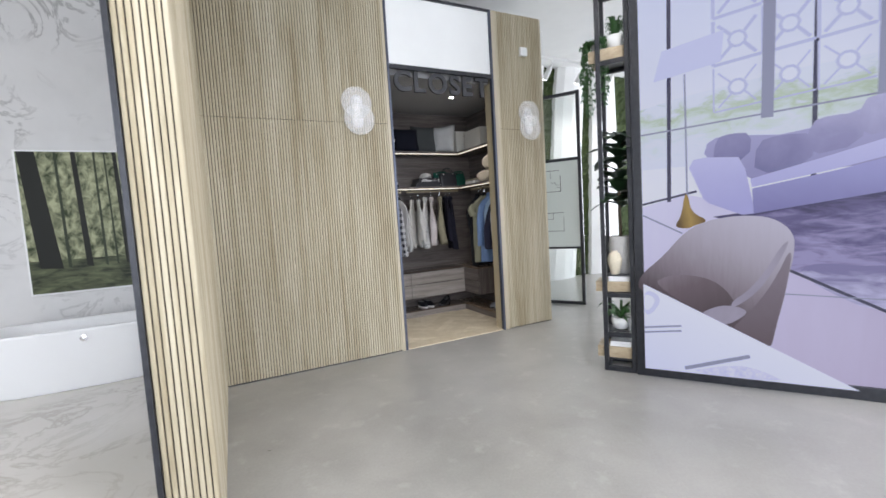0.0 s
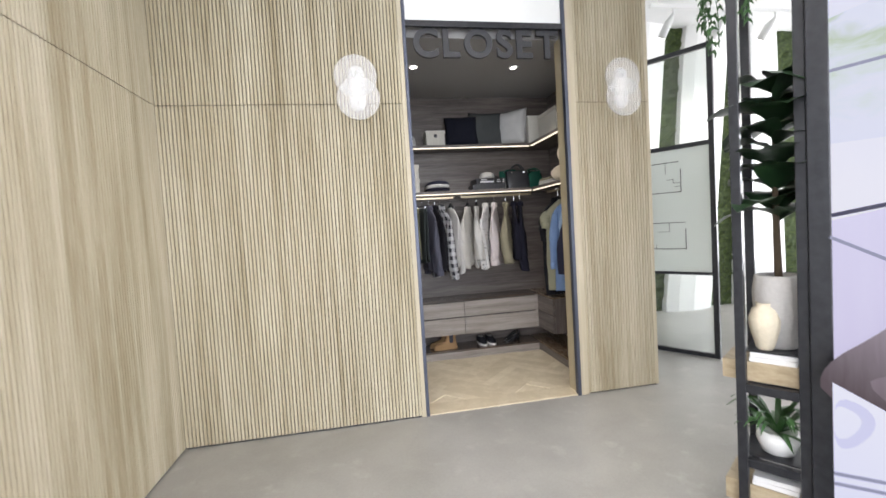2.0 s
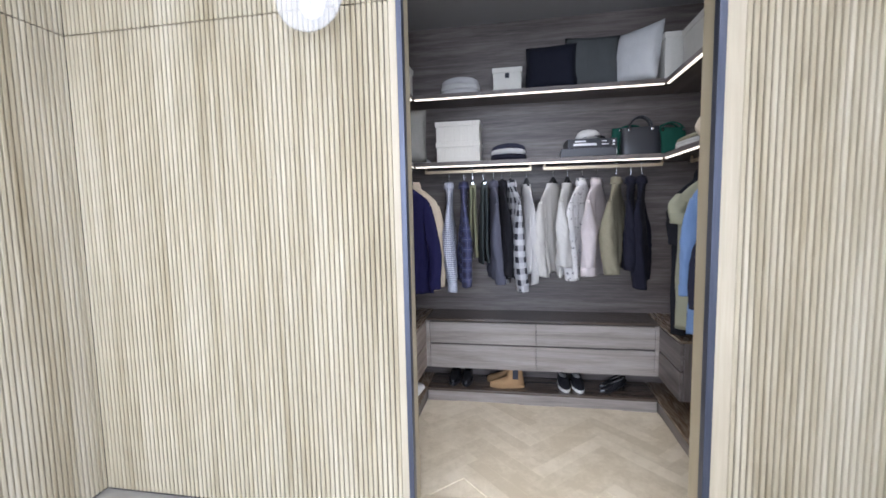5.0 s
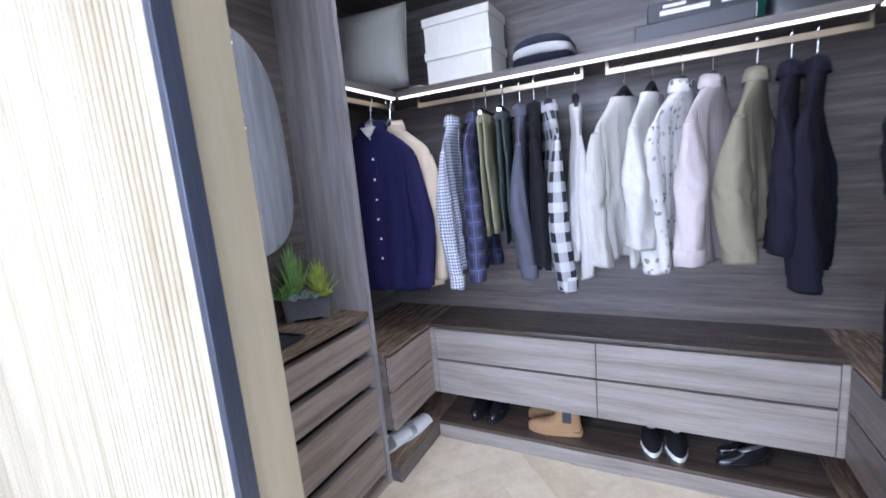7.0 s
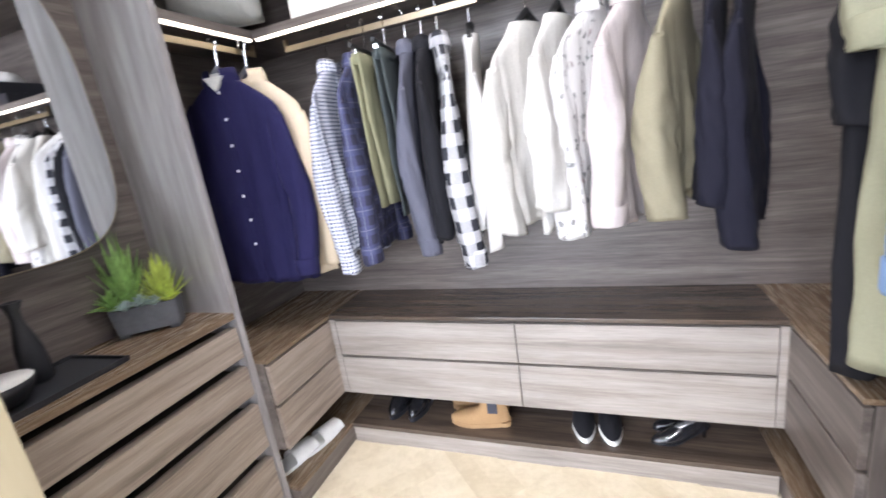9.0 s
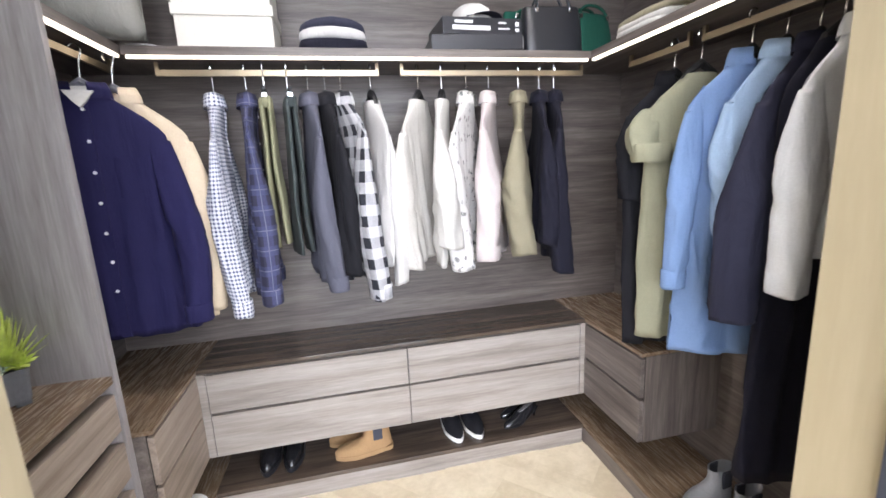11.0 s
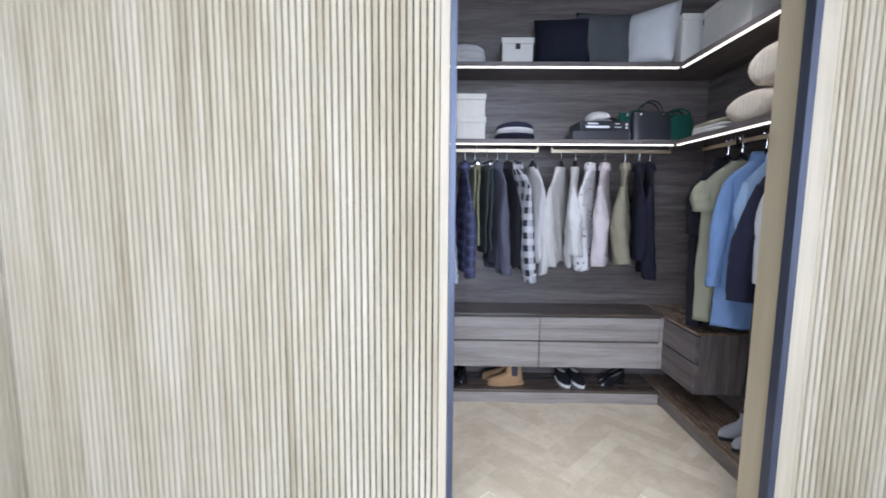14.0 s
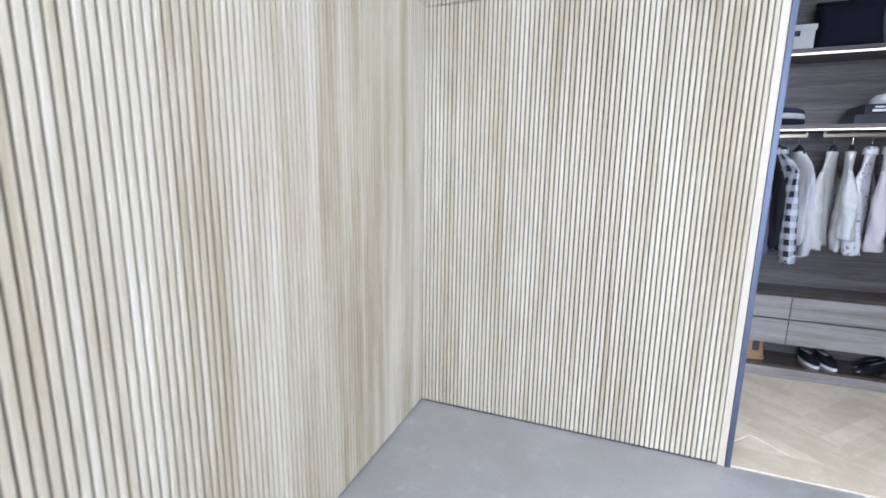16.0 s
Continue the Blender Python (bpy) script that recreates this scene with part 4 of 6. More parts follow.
def pillow(at, w, h, t, mat, label, rx=-10, rz=0, name="pillow"):
    th = tagged(new(name), label, "pillow")
    th.matrix_world = pose(*at, rx, 0, rz)
    n = 14
    bm = bmesh.new()
    for side in (1, -1):
        grid = {}
        for i in range(n + 1):
            for j in range(n + 1):
                u, v = i / n * 2 - 1, j / n * 2 - 1
                bulge = (max(0, 1 - abs(u) ** 2.6) * max(0, 1 - abs(v) ** 2.6)) ** 0.5
                pin = 1 - 0.07 * (1 - (abs(u) * abs(v)) ** 1.5)
                q = 0.010 * noise.noise(Vector((u * 2.3, v * 2.3, at[0] * 7)))
                grid[i, j] = bm.verts.new((u * w / 2 * (pin if abs(u) > 0.5 else 1), side * (bulge * (t / 2 + q) + 0.002), h / 2 + v * h / 2 * (pin if abs(v) > 0.5 else 1)))
        for i in range(n):
            for j in range(n):
                bm.faces.new([grid[i, j], grid[i + 1, j], grid[i + 1, j + 1], grid[i, j + 1]])
    bmesh.ops.remove_doubles(bm, verts=bm.verts, dist=0.0045)
    bmesh.ops.recalc_face_normals(bm, faces=bm.faces)
    part("cover", bm, mat, th, smooth=True)
    seam = [(x * 0.985 * w / 2, 0, h / 2 + z * 0.985 * h / 2) for x, z in ((-1, -1), (0, -0.965), (1, -1), (0.965, 0), (1, 1), (0, 0.965), (-1, 1), (-0.965, 0), (-1, -1))]
    part("piping", tube(seam, 0.004, 6), mat, th, smooth=True)
    return th


# lower shelf
lidded_box((0.075, 1.52, LO_T), 0.33, 0.22, 0.152)
lidded_box((0.073, 1.52, LO_T + 0.153), 0.33, 0.22, 0.152)
folded((0.455, 1.53, LO_T), 0.27, 0.24, [(C_DKNAVY, 0.055, 1.0), (C_GREY, 0.045, 0.97), (C_CHARC, 0.034, 0.94)], label="folded dark and pale grey clothes stacked on the shelf")
th = thing("book", "large black book lying flat on the shelf", "book", (1.03, 1.50, LO_T), -3)
part("cover", box(-0.19, -0.13, 0, 0.19, 0.13, 0.058, 0.003), M_BOOK, th)
part("pages", box(-0.184, -0.126, 0.006, 0.192, 0.126, 0.052), M_PAPER, th)
th = thing("book", "dark coffee-table book with pale lettering on its spine", "book", (1.045, 1.50, LO_T + 0.058), 2)
part("cover", box(-0.17, -0.12, 0, 0.17, 0.12, 0.066, 0.003), M_BOOK, th)
for x0, x1, z0, z1 in ((-0.12, -0.045, 0.043, 0.053), (-0.13, 0.03, 0.018, 0.034), (0.065, 0.10, 0.044, 0.050), (0.065, 0.115, 0.022, 0.028), (0.14, 0.155, 0.036, 0.052), (0.14, 0.155, 0.016, 0.028)):
    part("print_bar", box(x0, -0.1215, z0, x1, -0.1195, z1), M_PRINT, th)
th = thing("cap", "white baseball cap lying on the books", "cap", (1.04, 1.49, LO_T + 0.126), 20)
part("crown", loft([ring(0, 0.01, z, 0.088 * r, 0.092 * r, 24) for z, r in ((0, 1), (0.03, 0.98), (0.055, 0.86), (0.072, 0.6), (0.08, 0.2))]), C_WHITE, th, smooth=True)
part("peak", loft([[(x, -0.07 - 0.07 * math.sqrt(max(0, 1 - (x / 0.085) ** 2)) * f, 0.008 + 0.012 * (1 - (x / 0.085) ** 2) - 0.006 * f) for x in [0.085 * (k / 8 - 1) for k in range(17)]] for f in (0, 0.4, 0.8, 1.0)], False, False), C_CHARC, th, smooth=True)
part("button", loft([ring(0, 0.01, 0.078, 0.008, 0.008, 10), ring(0, 0.01, 0.085, 0.005, 0.005, 10)]), C_WHITE, th)


def handbag(at, w, d, h, mat, label, rz=0, strap=0.09):
    th = thing("handbag", label, "bag", at, rz)
    part("body", loft([ring(0, 0, z, w / 2 * a, d / 2 * b, 32, 6) for z, a, b in ((0, 0.98, 0.96), (0.01, 1.0, 1.0), (h * 0.55, 0.98, 0.82), (h * 0.96, 0.93, 0.45), (h, 0.92, 0.42))]), mat, th, smooth=True)
    for y in (-d * 0.28, d * 0.28):
        pts = [(0.075 * math.cos(math.pi * k / 12), y * (1 - 0.3 * math.sin(math.pi * k / 12)), h * 0.92 + strap * math.sin(math.pi * k / 12)) for k in range(13)]
        hd = part("handle", tube(pts, 0.007, 8), mat, th, smooth=True)
        for x in (-0.075, 0.075):
            part("stud", box(x - 0.008, y - 0.008, h * 0.86, x + 0.008, y + 0.008, h * 0.95, 0.002), M_CHROME, hd, "small chrome stud")
    return th


handbag((1.40, 1.50, LO_T), 0.27, 0.14, 0.205, M_LEATHER, "structured black leather handbag with two handles", -4)
handbag((1.62, 1.55, LO_T), 0.21, 0.13, 0.20, M_GREENBAG, "soft dark green handbag beside the black bag", 10, 0.05)
handbag((1.36, 1.62, LO_T), 0.28, 0.08, 0.225, M_GREENBAG, "dark green bag standing behind the black bag", 0, 0.03)
pillow((-0.36, 1.30, LO_T), 0.42, 0.40, 0.15, M_PILLOW_G, "grey linen cushion standing at the shelf end", -8, 8)
folded((-0.33, 1.60, LO_T), 0.30, 0.16, [(C_GREY, 0.05, 1.0)], label="pale grey cloth folded behind the cushion")
folded((1.66, 1.12, LO_T), 0.24, 0.26, [(C_WHITE, 0.035, 1.0), (C_CREAM, 0.03, 0.98), (C_KHAKI, 0.028, 0.95)], label="folded pale shirts stacked on the shelf")
for k, (y, z, r, flat) in enumerate(((0.70, LO_T + 0.078, 0.076, 2.6), (0.58, LO_T + 0.252, 0.098, 1.6))):
    th = thing("blanket_roll", "thick cream wool blanket rolled up on the shelf", "blanket", (1.67, y, z))
    rings = []
    for x, g in ((-0.14, 0.55), (-0.135, 0.85), (-0.11, 1.0), (0.0, 1.02), (0.10, 1.0), (0.13, 0.8)):
        rings.append([(x, flat * r * g * math.cos(a) * (1 + 0.03 * math.sin(3 * a)), r * g * math.sin(a)) for a in [2 * math.pi * j / 28 for j in range(28)]])
    part("roll", loft(rings), M_CREAM, th, smooth=True)

# upper shelf
folded((0.09, 1.54, UP_T), 0.30, 0.24, [(C_GREY, 0.05, 1.0), (C_WHITE, 0.045, 1.0), (C_GREY, 0.045, 0.96)], label="folded pale grey towels on the upper shelf")
lidded_box((0.45, 1.52, UP_T), 0.205, 0.22, 0.165, True, label="small pale card box with a black label holder")
pillow((0.77, 1.50, UP_T), 0.38, 0.35, 0.17, cloth("black_velvet_pillow", (0.012, 0.013, 0.022)), "black velvet cushion leaning on the back panel", -10, -6)
pillow((1.08, 1.54, UP_T), 0.40, 0.40, 0.13, M_PILLOW_D, "dark grey cushion leaning on the back panel", -8, 4)
pillow((1.345, 1.48, UP_T), 0.36, 0.41, 0.16, M_PILLOW_W, "white cushion leaning between cushions and a box", -10, -46)
lidded_box((1.66, 1.50, UP_T), 0.29, 0.28, 0.30, True, label="tall pale card box with a black label holder")
lidded_box((1.70, 1.03, UP_T), 0.22, 0.44, 0.26, False, label="long pale cardboard storage box with a lid")
lidded_box((-0.40, 1.25, UP_T), 0.26, 0.34, 0.20, False, label="pale cardboard box at the end of the upper shelf")

# ---- shoes ----
M_SOLE_W = material("white_rubber_sole", (0.72, 0.71, 0.68), 0.6)
M_TAN = cloth("tan_suede", (0.36, 0.225, 0.115), 0.9, 0.15, 200)
M_GUSSET = cloth("grey_elastic", (0.055, 0.058, 0.075))
M_GREYSUEDE = cloth("grey_suede", (0.28, 0.285, 0.30), 0.9)
M_PATENT = material("black_patent", (0.012, 0.012, 0.014), 0.08)
M_HEELFOIL = material("silver_patent", (0.55, 0.55, 0.57), 0.15, 0.8)
M_TERRY = cloth("white_towelling", (0.72, 0.72, 0.70), scale=150)


def shoe(name, label, at, rz, mat, sole, L=0.27, W=0.09, H=0.075, shaft=0.0, point=2.2, sole_h=0.022, heel=0.0, gusset=None, open_top=True, lining=None, block=False):
    """Shoe with its toe along +x."""
    th = thing(name, label, "shoe", at, rz)
    def plan(g, z, x0=-0.5, x1=0.5, lift=0.0):
        pts = []
        for k in range(28):
            a = 2 * math.pi * k / 28
            c, s = math.cos(a), math.sin(a)
            xx = math.copysign(abs(c) ** (2 / point), c)
            mid, half = (x0 + x1) / 2, (x1 - x0) / 2
            t = mid + xx * half
            w = W / 2 * (0.80 + 0.24 * math.sin((t + 0.5) * math.pi * 0.85) - (0.10 if -0.25 < t < 0.05 else 0))
            pts.append((t * L, s * w * g, z + lift * max(0, 0.2 - t)))
        return pts
    zb = sole_h + 0.001
    part("sole", loft([plan(1.0, 0.0 if not heel else 0.004, lift=heel), plan(1.04, 0.004, lift=heel), plan(1.03, sole_h, lift=heel)]), sole, th, smooth=False)
    if shaft:
        rows = [plan(1.0, zb), plan(1.02, zb + H * 0.20, -0.5, 0.50), plan(0.97, zb + H * 0.38, -0.495, 0.45), plan(0.90, zb + H * 0.52, -0.49, 0.36), plan(0.82, zb + H * 0.64, -0.485, 0.22), plan(0.76, zb + H * 0.80, -0.48, 0.09), plan(0.72, zb + H * 0.95, -0.47, 0.01)]
    else:
        rows = [plan(1.0, zb, lift=heel), plan(1.02, zb + H * 0.28, -0.5, 0.49, heel), plan(0.94, zb + H * 0.52, -0.5, 0.42, heel), plan(0.82, zb + H * 0.76, -0.49, 0.26, heel), plan(0.72, zb + H, -0.48, 0.10, heel)]
    if shaft:
        rows += [plan(0.68, zb + H + shaft * 0.4, -0.46, -0.03), plan(0.72, zb + H + shaft, -0.48, -0.01)]
    part("upper", loft(rows, not open_top), mat, th, smooth=True)
    if lining:
        part("lining", loft([plan(0.66, zb + H * 0.97, -0.465, 0.08, heel), plan(0.5, zb + H * 0.6, -0.45, 0.1, heel)]), lining, th, smooth=True)
    if gusset:
        for s in (-1, 1):
            part("gusset", box(-0.24 * L - 0.022, s * W * 0.28 - 0.006 + s * 0.004, zb + H * 0.72, -0.24 * L + 0.022, s * W * 0.28 + 0.006 + s * 0.004, zb + H + shaft * 0.92, 0.003), gusset, th, "dark elastic panel")
    if block:
        part("heel", loft([ring(-0.40 * L, 0, -0.0005, 0.030, 0.030, 20, 2.6), ring(-0.40 * L, 0, 0.022, 0.033, 0.033, 20, 2.6)]), sole, th)
    if heel:
        part("heel", loft([ring(-0.44 * L, 0, 0, 0.006, 0.006, 10), ring(-0.44 * L, 0, heel * 0.4, 0.010, 0.010, 10), ring(-0.43 * L, 0, heel * 0.72, 0.024, 0.022, 10)]), mat, th, smooth=True)
    return th


PZ = 0.105
for dx in (0.0, 0.105):
    shoe("dress_shoe", "shiny black leather dress shoe on the plinth", (0.0 + dx, 1.56, PZ), -92, M_PATENT, M_BLACK, H=0.07)
shoe("chelsea_boot", "tan suede ankle boot with grey elastic panels", (0.43, 1.475, PZ), 186, M_TAN, M_TAN, H=0.068, shaft=0.075, gusset=M_GUSSET, block=True, heel=0.0)
shoe("chelsea_boot", "tan suede ankle boot with grey elastic panels", (0.40, 1.58, PZ), 184, M_TAN, M_TAN, H=0.068, shaft=0.075, gusset=M_GUSSET, block=True)
for dx in (0.0, 0.105):
    shoe("slip_on_shoe", "black slip-on shoe with a white rubber sole", (0.875 + dx, 1.535, PZ), -84, C_BLACK, M_SOLE_W, L=0.25, H=0.06, lining=C_WHITE)
shoe("court_shoe", "shiny black high-heeled court shoe", (1.235, 1.49, PZ), 200, M_PATENT, M_BLACK, L=0.22, W=0.075, H=0.05, point=1.6, sole_h=0.006, heel=0.075, lining=M_HEELFOIL)
shoe("court_shoe", "shiny black high-heeled court shoe", (1.25, 1.57, PZ), 196, M_PATENT, M_BLACK, L=0.22, W=0.075, H=0.05, point=1.6, sole_h=0.006, heel=0.075, lining=M_HEELFOIL)
for y in (0.66, 0.78):
    shoe("ankle_boot", "grey suede ankle boot with a dark elastic panel", (1.70, y, PZ), 188, M_GREYSUEDE, M_BLACK, H=0.08, shaft=0.05, gusset=M_GUSSET, L=0.25)
for dx, dy in ((0.0, 0.0), (0.045, 0.14)):
    th = thing("slipper", "white towelling slipper on the plinth", "slipper", (-0.325 + dx, 1.09 + dy, PZ), 78)
    part("sole", loft([ring(0, 0, 0, 0.125, 0.045, 28, 2.4), ring(0, 0, 0.014, 0.127, 0.046, 28, 2.4)]), M_TERRY, th)
    part("band", loft([[(x, 0.047 * math.cos(a), 0.014 + (0.048 - 0.012 * f) * math.sin(a)) for a in [math.pi * k / 12 for k in range(13)]] for f, x in ((0, -0.01), (0.4, 0.04), (0.8, 0.085), (1.0, 0.112))], False, False), M_TERRY, th, smooth=True)

# ---- on the dresser ----
DT = 0.882
M_CEMENT = cloth("grey_cement", (0.17, 0.175, 0.19), 0.9, 0.2, 80)
M_LEAF_A = material("succulent_green", (0.27, 0.45, 0.13), 0.5)
M_LEAF_B = material("blue_green_leaf", (0.42, 0.52, 0.50), 0.5)
M_LEAF_C = material("lime_leaf", (0.50, 0.60, 0.12), 0.5)
for m_ in (M_LEAF_A, M_LEAF_B, M_LEAF_C):
    b_ = m_.node_tree.nodes["Principled BSDF"].inputs["Base Color"].default_value
    c_ = (b_[0], b_[1], b_[2])
    base(m_, ramp(m_, noise_of(m_, coords(m_, (1, 1, 1)), 30, 3), [(0.3, tuple(v * 0.6 for v in c_)), (0.7, tuple(min(1, v * 1.35) for v in c_))]))


def blade(bm, root, tip, w, bend=0.0, flat=0.25):
    """One fleshy leaf from root to tip."""
    a, b = Vector(root), Vector(tip)
    d = b - a
    side = d.cross(Vector((0, 0, 1)))
    side = side.normalized() if side.length > 1e-4 else Vector((1, 0, 0))
    up = side.cross(d).normalized()
    prev = None
    for k in range(6):
        f = k / 5
        p = a + d * f + up * bend * math.sin(f * math.pi)
        ww = w * (1 - f) ** 0.6 * (0.55 + 0.9 * f if f < 0.5 else 1.0)
        if k == 5:
            ww = 0.0006
        vs = [bm.verts.new(p + side * ww), bm.verts.new(p - up * ww * flat), bm.verts.new(p - side * ww), bm.verts.new(p + up * ww * flat * 0.4)]
        if prev:
            for j in range(4):
                bm.faces.new((prev[j], prev[(j + 1) % 4], vs[(j + 1) % 4], vs[j]))
        prev = vs


def rosette(n, r, h, w, bend, seed, tilt=1.0, at=(0, 0, 0), flat=0.25):
    rnd = random.Random(seed)
    bm = bmesh.new()
    for k in range(n):
        a = 2.39996 * k
        f = (k + 1) / n
        rr, hh = r * f ** 0.7 * rnd.uniform(0.8, 1.1), h * (1.1 - 0.8 * f * tilt) * rnd.uniform(0.85, 1.1)
        blade(bm, (at[0] + 0.006 * math.cos(a), at[1] + 0.006 * math.sin(a), at[2]), (at[0] + rr * math.cos(a), at[1] + rr * math.sin(a), at[2] + hh), w * rnd.uniform(0.85, 1.15), bend, flat)
    return bm


pl = thing("succulent_planter", "grey footed cement trough planted with green succulents", "plant", (-0.485, 0.81, DT), 40)
part("trough", loft([ring(0, 0, z, 0.10 * g, 0.058 * g, 28, 8) for z, g in ((0.012, 0.92), (0.018, 0.94), (0.095, 1.0), (0.10, 1.0), (0.10, 0.93), (0.088, 0.92))]), M_CEMENT, pl)
for x in (-0.075, 0.075):
    part("foot", box(x - 0.015, -0.045, 0, x + 0.015, 0.045, 0.014, 0.002), M_CEMENT, pl)
part("aloe", rosette(34, 0.11, 0.235, 0.015, 0.0, 1, 0.75, (-0.045, 0.01, 0.09)), M_LEAF_A, pl, "upright spiky green leaves")["kind"] = "stuff"
part("lime_succulent", rosette(64, 0.105, 0.155, 0.011, 0.0, 2, 0.95, (0.06, 0.0, 0.09)), M_LEAF_C, pl, "lime green spiky leaves")["kind"] = "stuff"
for k, (x, y, r, m_) in enumerate(((0.0, -0.045, 0.05, M_LEAF_B), (-0.045, -0.05, 0.04, M_LEAF_B), (-0.085, -0.02, 0.085, M_LEAF_A), (0.085, -0.035, 0.055, M_LEAF_C), (-0.10, 0.02, 0.06, M_LEAF_C), (0.04, -0.05, 0.035, M_LEAF_B))):
    part("rosette", rosette(26, r, r * 0.85, 0.014, 0.006, 3 + k, 1.1, (x, y, 0.098), 0.5), m_, pl)["kind"] = "stuff"
tr = thing("tray", "shallow black square tray on the dresser", "tray", (-0.42, 0.43, DT), 4)
bm = box(-0.12, -0.17, 0, 0.12, 0.17, 0.006, 0.002)
for x0, y0, x1, y1 in ((-0.12, -0.17, -0.114, 0.17), (0.114, -0.17, 0.12, 0.17), (-0.113, -0.17, 0.113, -0.164), (-0.113, 0.164, 0.113, 0.17)):
    add_box(bm, x0, y0, 0.006, x1, y1, 0.016)
part("dish", bm, material("matt_black", (0.02, 0.021, 0.025), 0.55), tr)
M_MATT = bpy.data.materials["matt_black"]
vs_ = thing("vase", "slender matt black bottle vase on the tray", "vase", (-0.47, 0.47, DT + 0.007))
part("bottle", lathe([(0.024, 0), (0.031, 0.006), (0.033, 0.05), (0.030, 0.10), (0.019, 0.15), (0.012, 0.18), (0.014, 0.205), (0.024, 0.23), (0.019, 0.231), (0.010, 0.205)]), M_MATT, vs_, smooth=True)
bo = thing("bowl", "black bowl with a cream inside on the tray", "bowl", (-0.40, 0.35, DT + 0.007))
part("shell", lathe([(0.03, 0), (0.05, 0.006), (0.075, 0.04), (0.082, 0.062), (0.080, 0.063)]), M_MATT, bo, smooth=True)
part("inside", lathe([(0.080, 0.064), (0.072, 0.042), (0.045, 0.014), (0.002, 0.010)]), M_PAPER, bo, "cream glazed inside", True)

# ---- showroom ----
M_ALAB = material("frosted_disc", (0.80, 0.79, 0.78), 0.35, 0, (1.0, 0.96, 0.90), 0.04)
b_ = M_ALAB.node_tree.nodes["Principled BSDF"]
b_.inputs["Alpha"].default_value = 0.27
base(M_ALAB, ramp(M_ALAB, noise_of(M_ALAB, world_coords(M_ALAB, (1, 1, 1)), 14, 4, 0.6, 1.2), [(0.3, (0.78, 0.775, 0.77)), (0.7, (0.86, 0.855, 0.85))]))
M_TUBE = material("lit_sconce_tube", (0.9, 0.9, 0.88), 0.3, 0, (1.0, 0.96, 0.86), 1.6)
M_PILL = material("milky_glass", (0.84, 0.84, 0.82), 0.25, 0, (1.0, 0.97, 0.90), 0.06)
M_PILL.node_tree.nodes["Principled BSDF"].inputs["Alpha"].default_value = 0.5


def sconce(x, z, shift):
    """Two overlapping glass discs with a lit tube between them and the wall."""
    th = thing("wall_sconce", "wall lamp of two overlapping frosted glass discs", "wall lamp", (x, YF - 0.014, z), 0, "wall lamps beside the closet opening")
    part("mount", box(-0.03, -0.03, -0.10, 0.03, 0.0, 0.10, 0.006), M_CHROME, th, "chrome back plate")
    part("diffuser", loft([ring(0, -0.046, z, 0.062 * g, 0.020 * g, 28, 2.2) for z, g in ((-0.165, 0.25), (-0.155, 0.6), (-0.125, 0.92), (-0.09, 1.0), (0.09, 1.0), (0.125, 0.92), (0.155, 0.6), (0.165, 0.25))]), M_PILL, th, "milky white inner glass", True)
    part("tube", tube([(0, -0.048, -0.075), (0, -0.048, -0.07), (0, -0.048, 0.07), (0, -0.048, 0.075)], [0.006, 0.014, 0.014, 0.006], 14), M_TUBE, th, "softly lit tube", True)
    for z in (-0.105, 0.105):
        part("screw", loft([ring(0, -0.068, z + dz, 0.007, 0.004, 10) for dz in (-0.012, 0.0, 0.012)]), M_CHROME, th, "small chrome fixing")
    for dz, dx, y in ((0.084, -shift, -0.062), (-0.084, shift, -0.088)):
        prof = [(0.002, 0.004), (0.055, 0.0), (0.090, 0.003), (0.150, 0.0), (0.158, 0.005), (0.150, 0.012), (0.08, 0.014), (0.04, 0.010), (0.002, 0.014)]
        bm = lathe(prof, 40)
        bmesh.ops.transform(bm, matrix=Matrix.Translation((dx, y, dz)) @ pose(0, 0, 0, 90), verts=bm.verts)
        part("disc", bm, M_ALAB, th, smooth=True)


sconce(-0.366, 2.55, 0.006)
sconce(1.777, 2.55, -0.006)
th = thing("wall_sensor", "small square white sensor box on the slatted wall", "sensor", (1.77, YF - 0.013, 3.385))
part("case", box(-0.05, -0.035, -0.05, 0.05, 0, 0.05, 0.006), M_WHITE, th)
part("lens", box(-0.018, -0.040, -0.018, 0.018, -0.034, 0.018, 0.003), M_PORCELAIN, th)

# angled display wall with the open shelf at its end; local x runs along the screen, y to its back
SA, SANG = (1.25, -1.60, 0.0), -55.5
M_SCR = {}


def glow(name, color, strength=1.0):
    if name not in M_SCR:
        M_SCR[name] = material("screen_" + name, (0.015, 0.015, 0.016), 0.4, 0, color, strength * 1.12)
        M_SCR[name].node_tree.nodes["Principled BSDF"].inputs["Specular IOR Level"].default_value = 0.15
    return M_SCR[name]


def glow_noise(name, c0, c1, stretch, scale, strength=1.0):
    m = glow(name, c0, strength)
    col = ramp(m, noise_of(m, coords(m, stretch), scale, 5, 0.6, 0.5), [(0.35, c0), (0.65, c1)])
    join(m, col, m.node_tree.nodes["Principled BSDF"].inputs["Emission Color"])
    return m


scr = thing("display_screen", "huge lit screen in a black frame showing a pale lounge", "screen", SA, SANG)
part("frame_bottom", box(0.27, -0.02, 0, 4.6, 0.10, 0.095, 0.004), M_BLACK, scr)
part("frame_top", box(0.27, -0.02, 3.5, 4.6, 0.10, 3.6, 0.004), M_BLACK, scr)
part("frame_end", box(0.265, -0.022, 0.0, 0.335, 0.12, 3.6, 0.004), M_BLACK, scr)
part("frame_far", box(4.53, -0.02, 0.096, 4.6, 0.10, 3.499, 0.004), M_BLACK, scr)
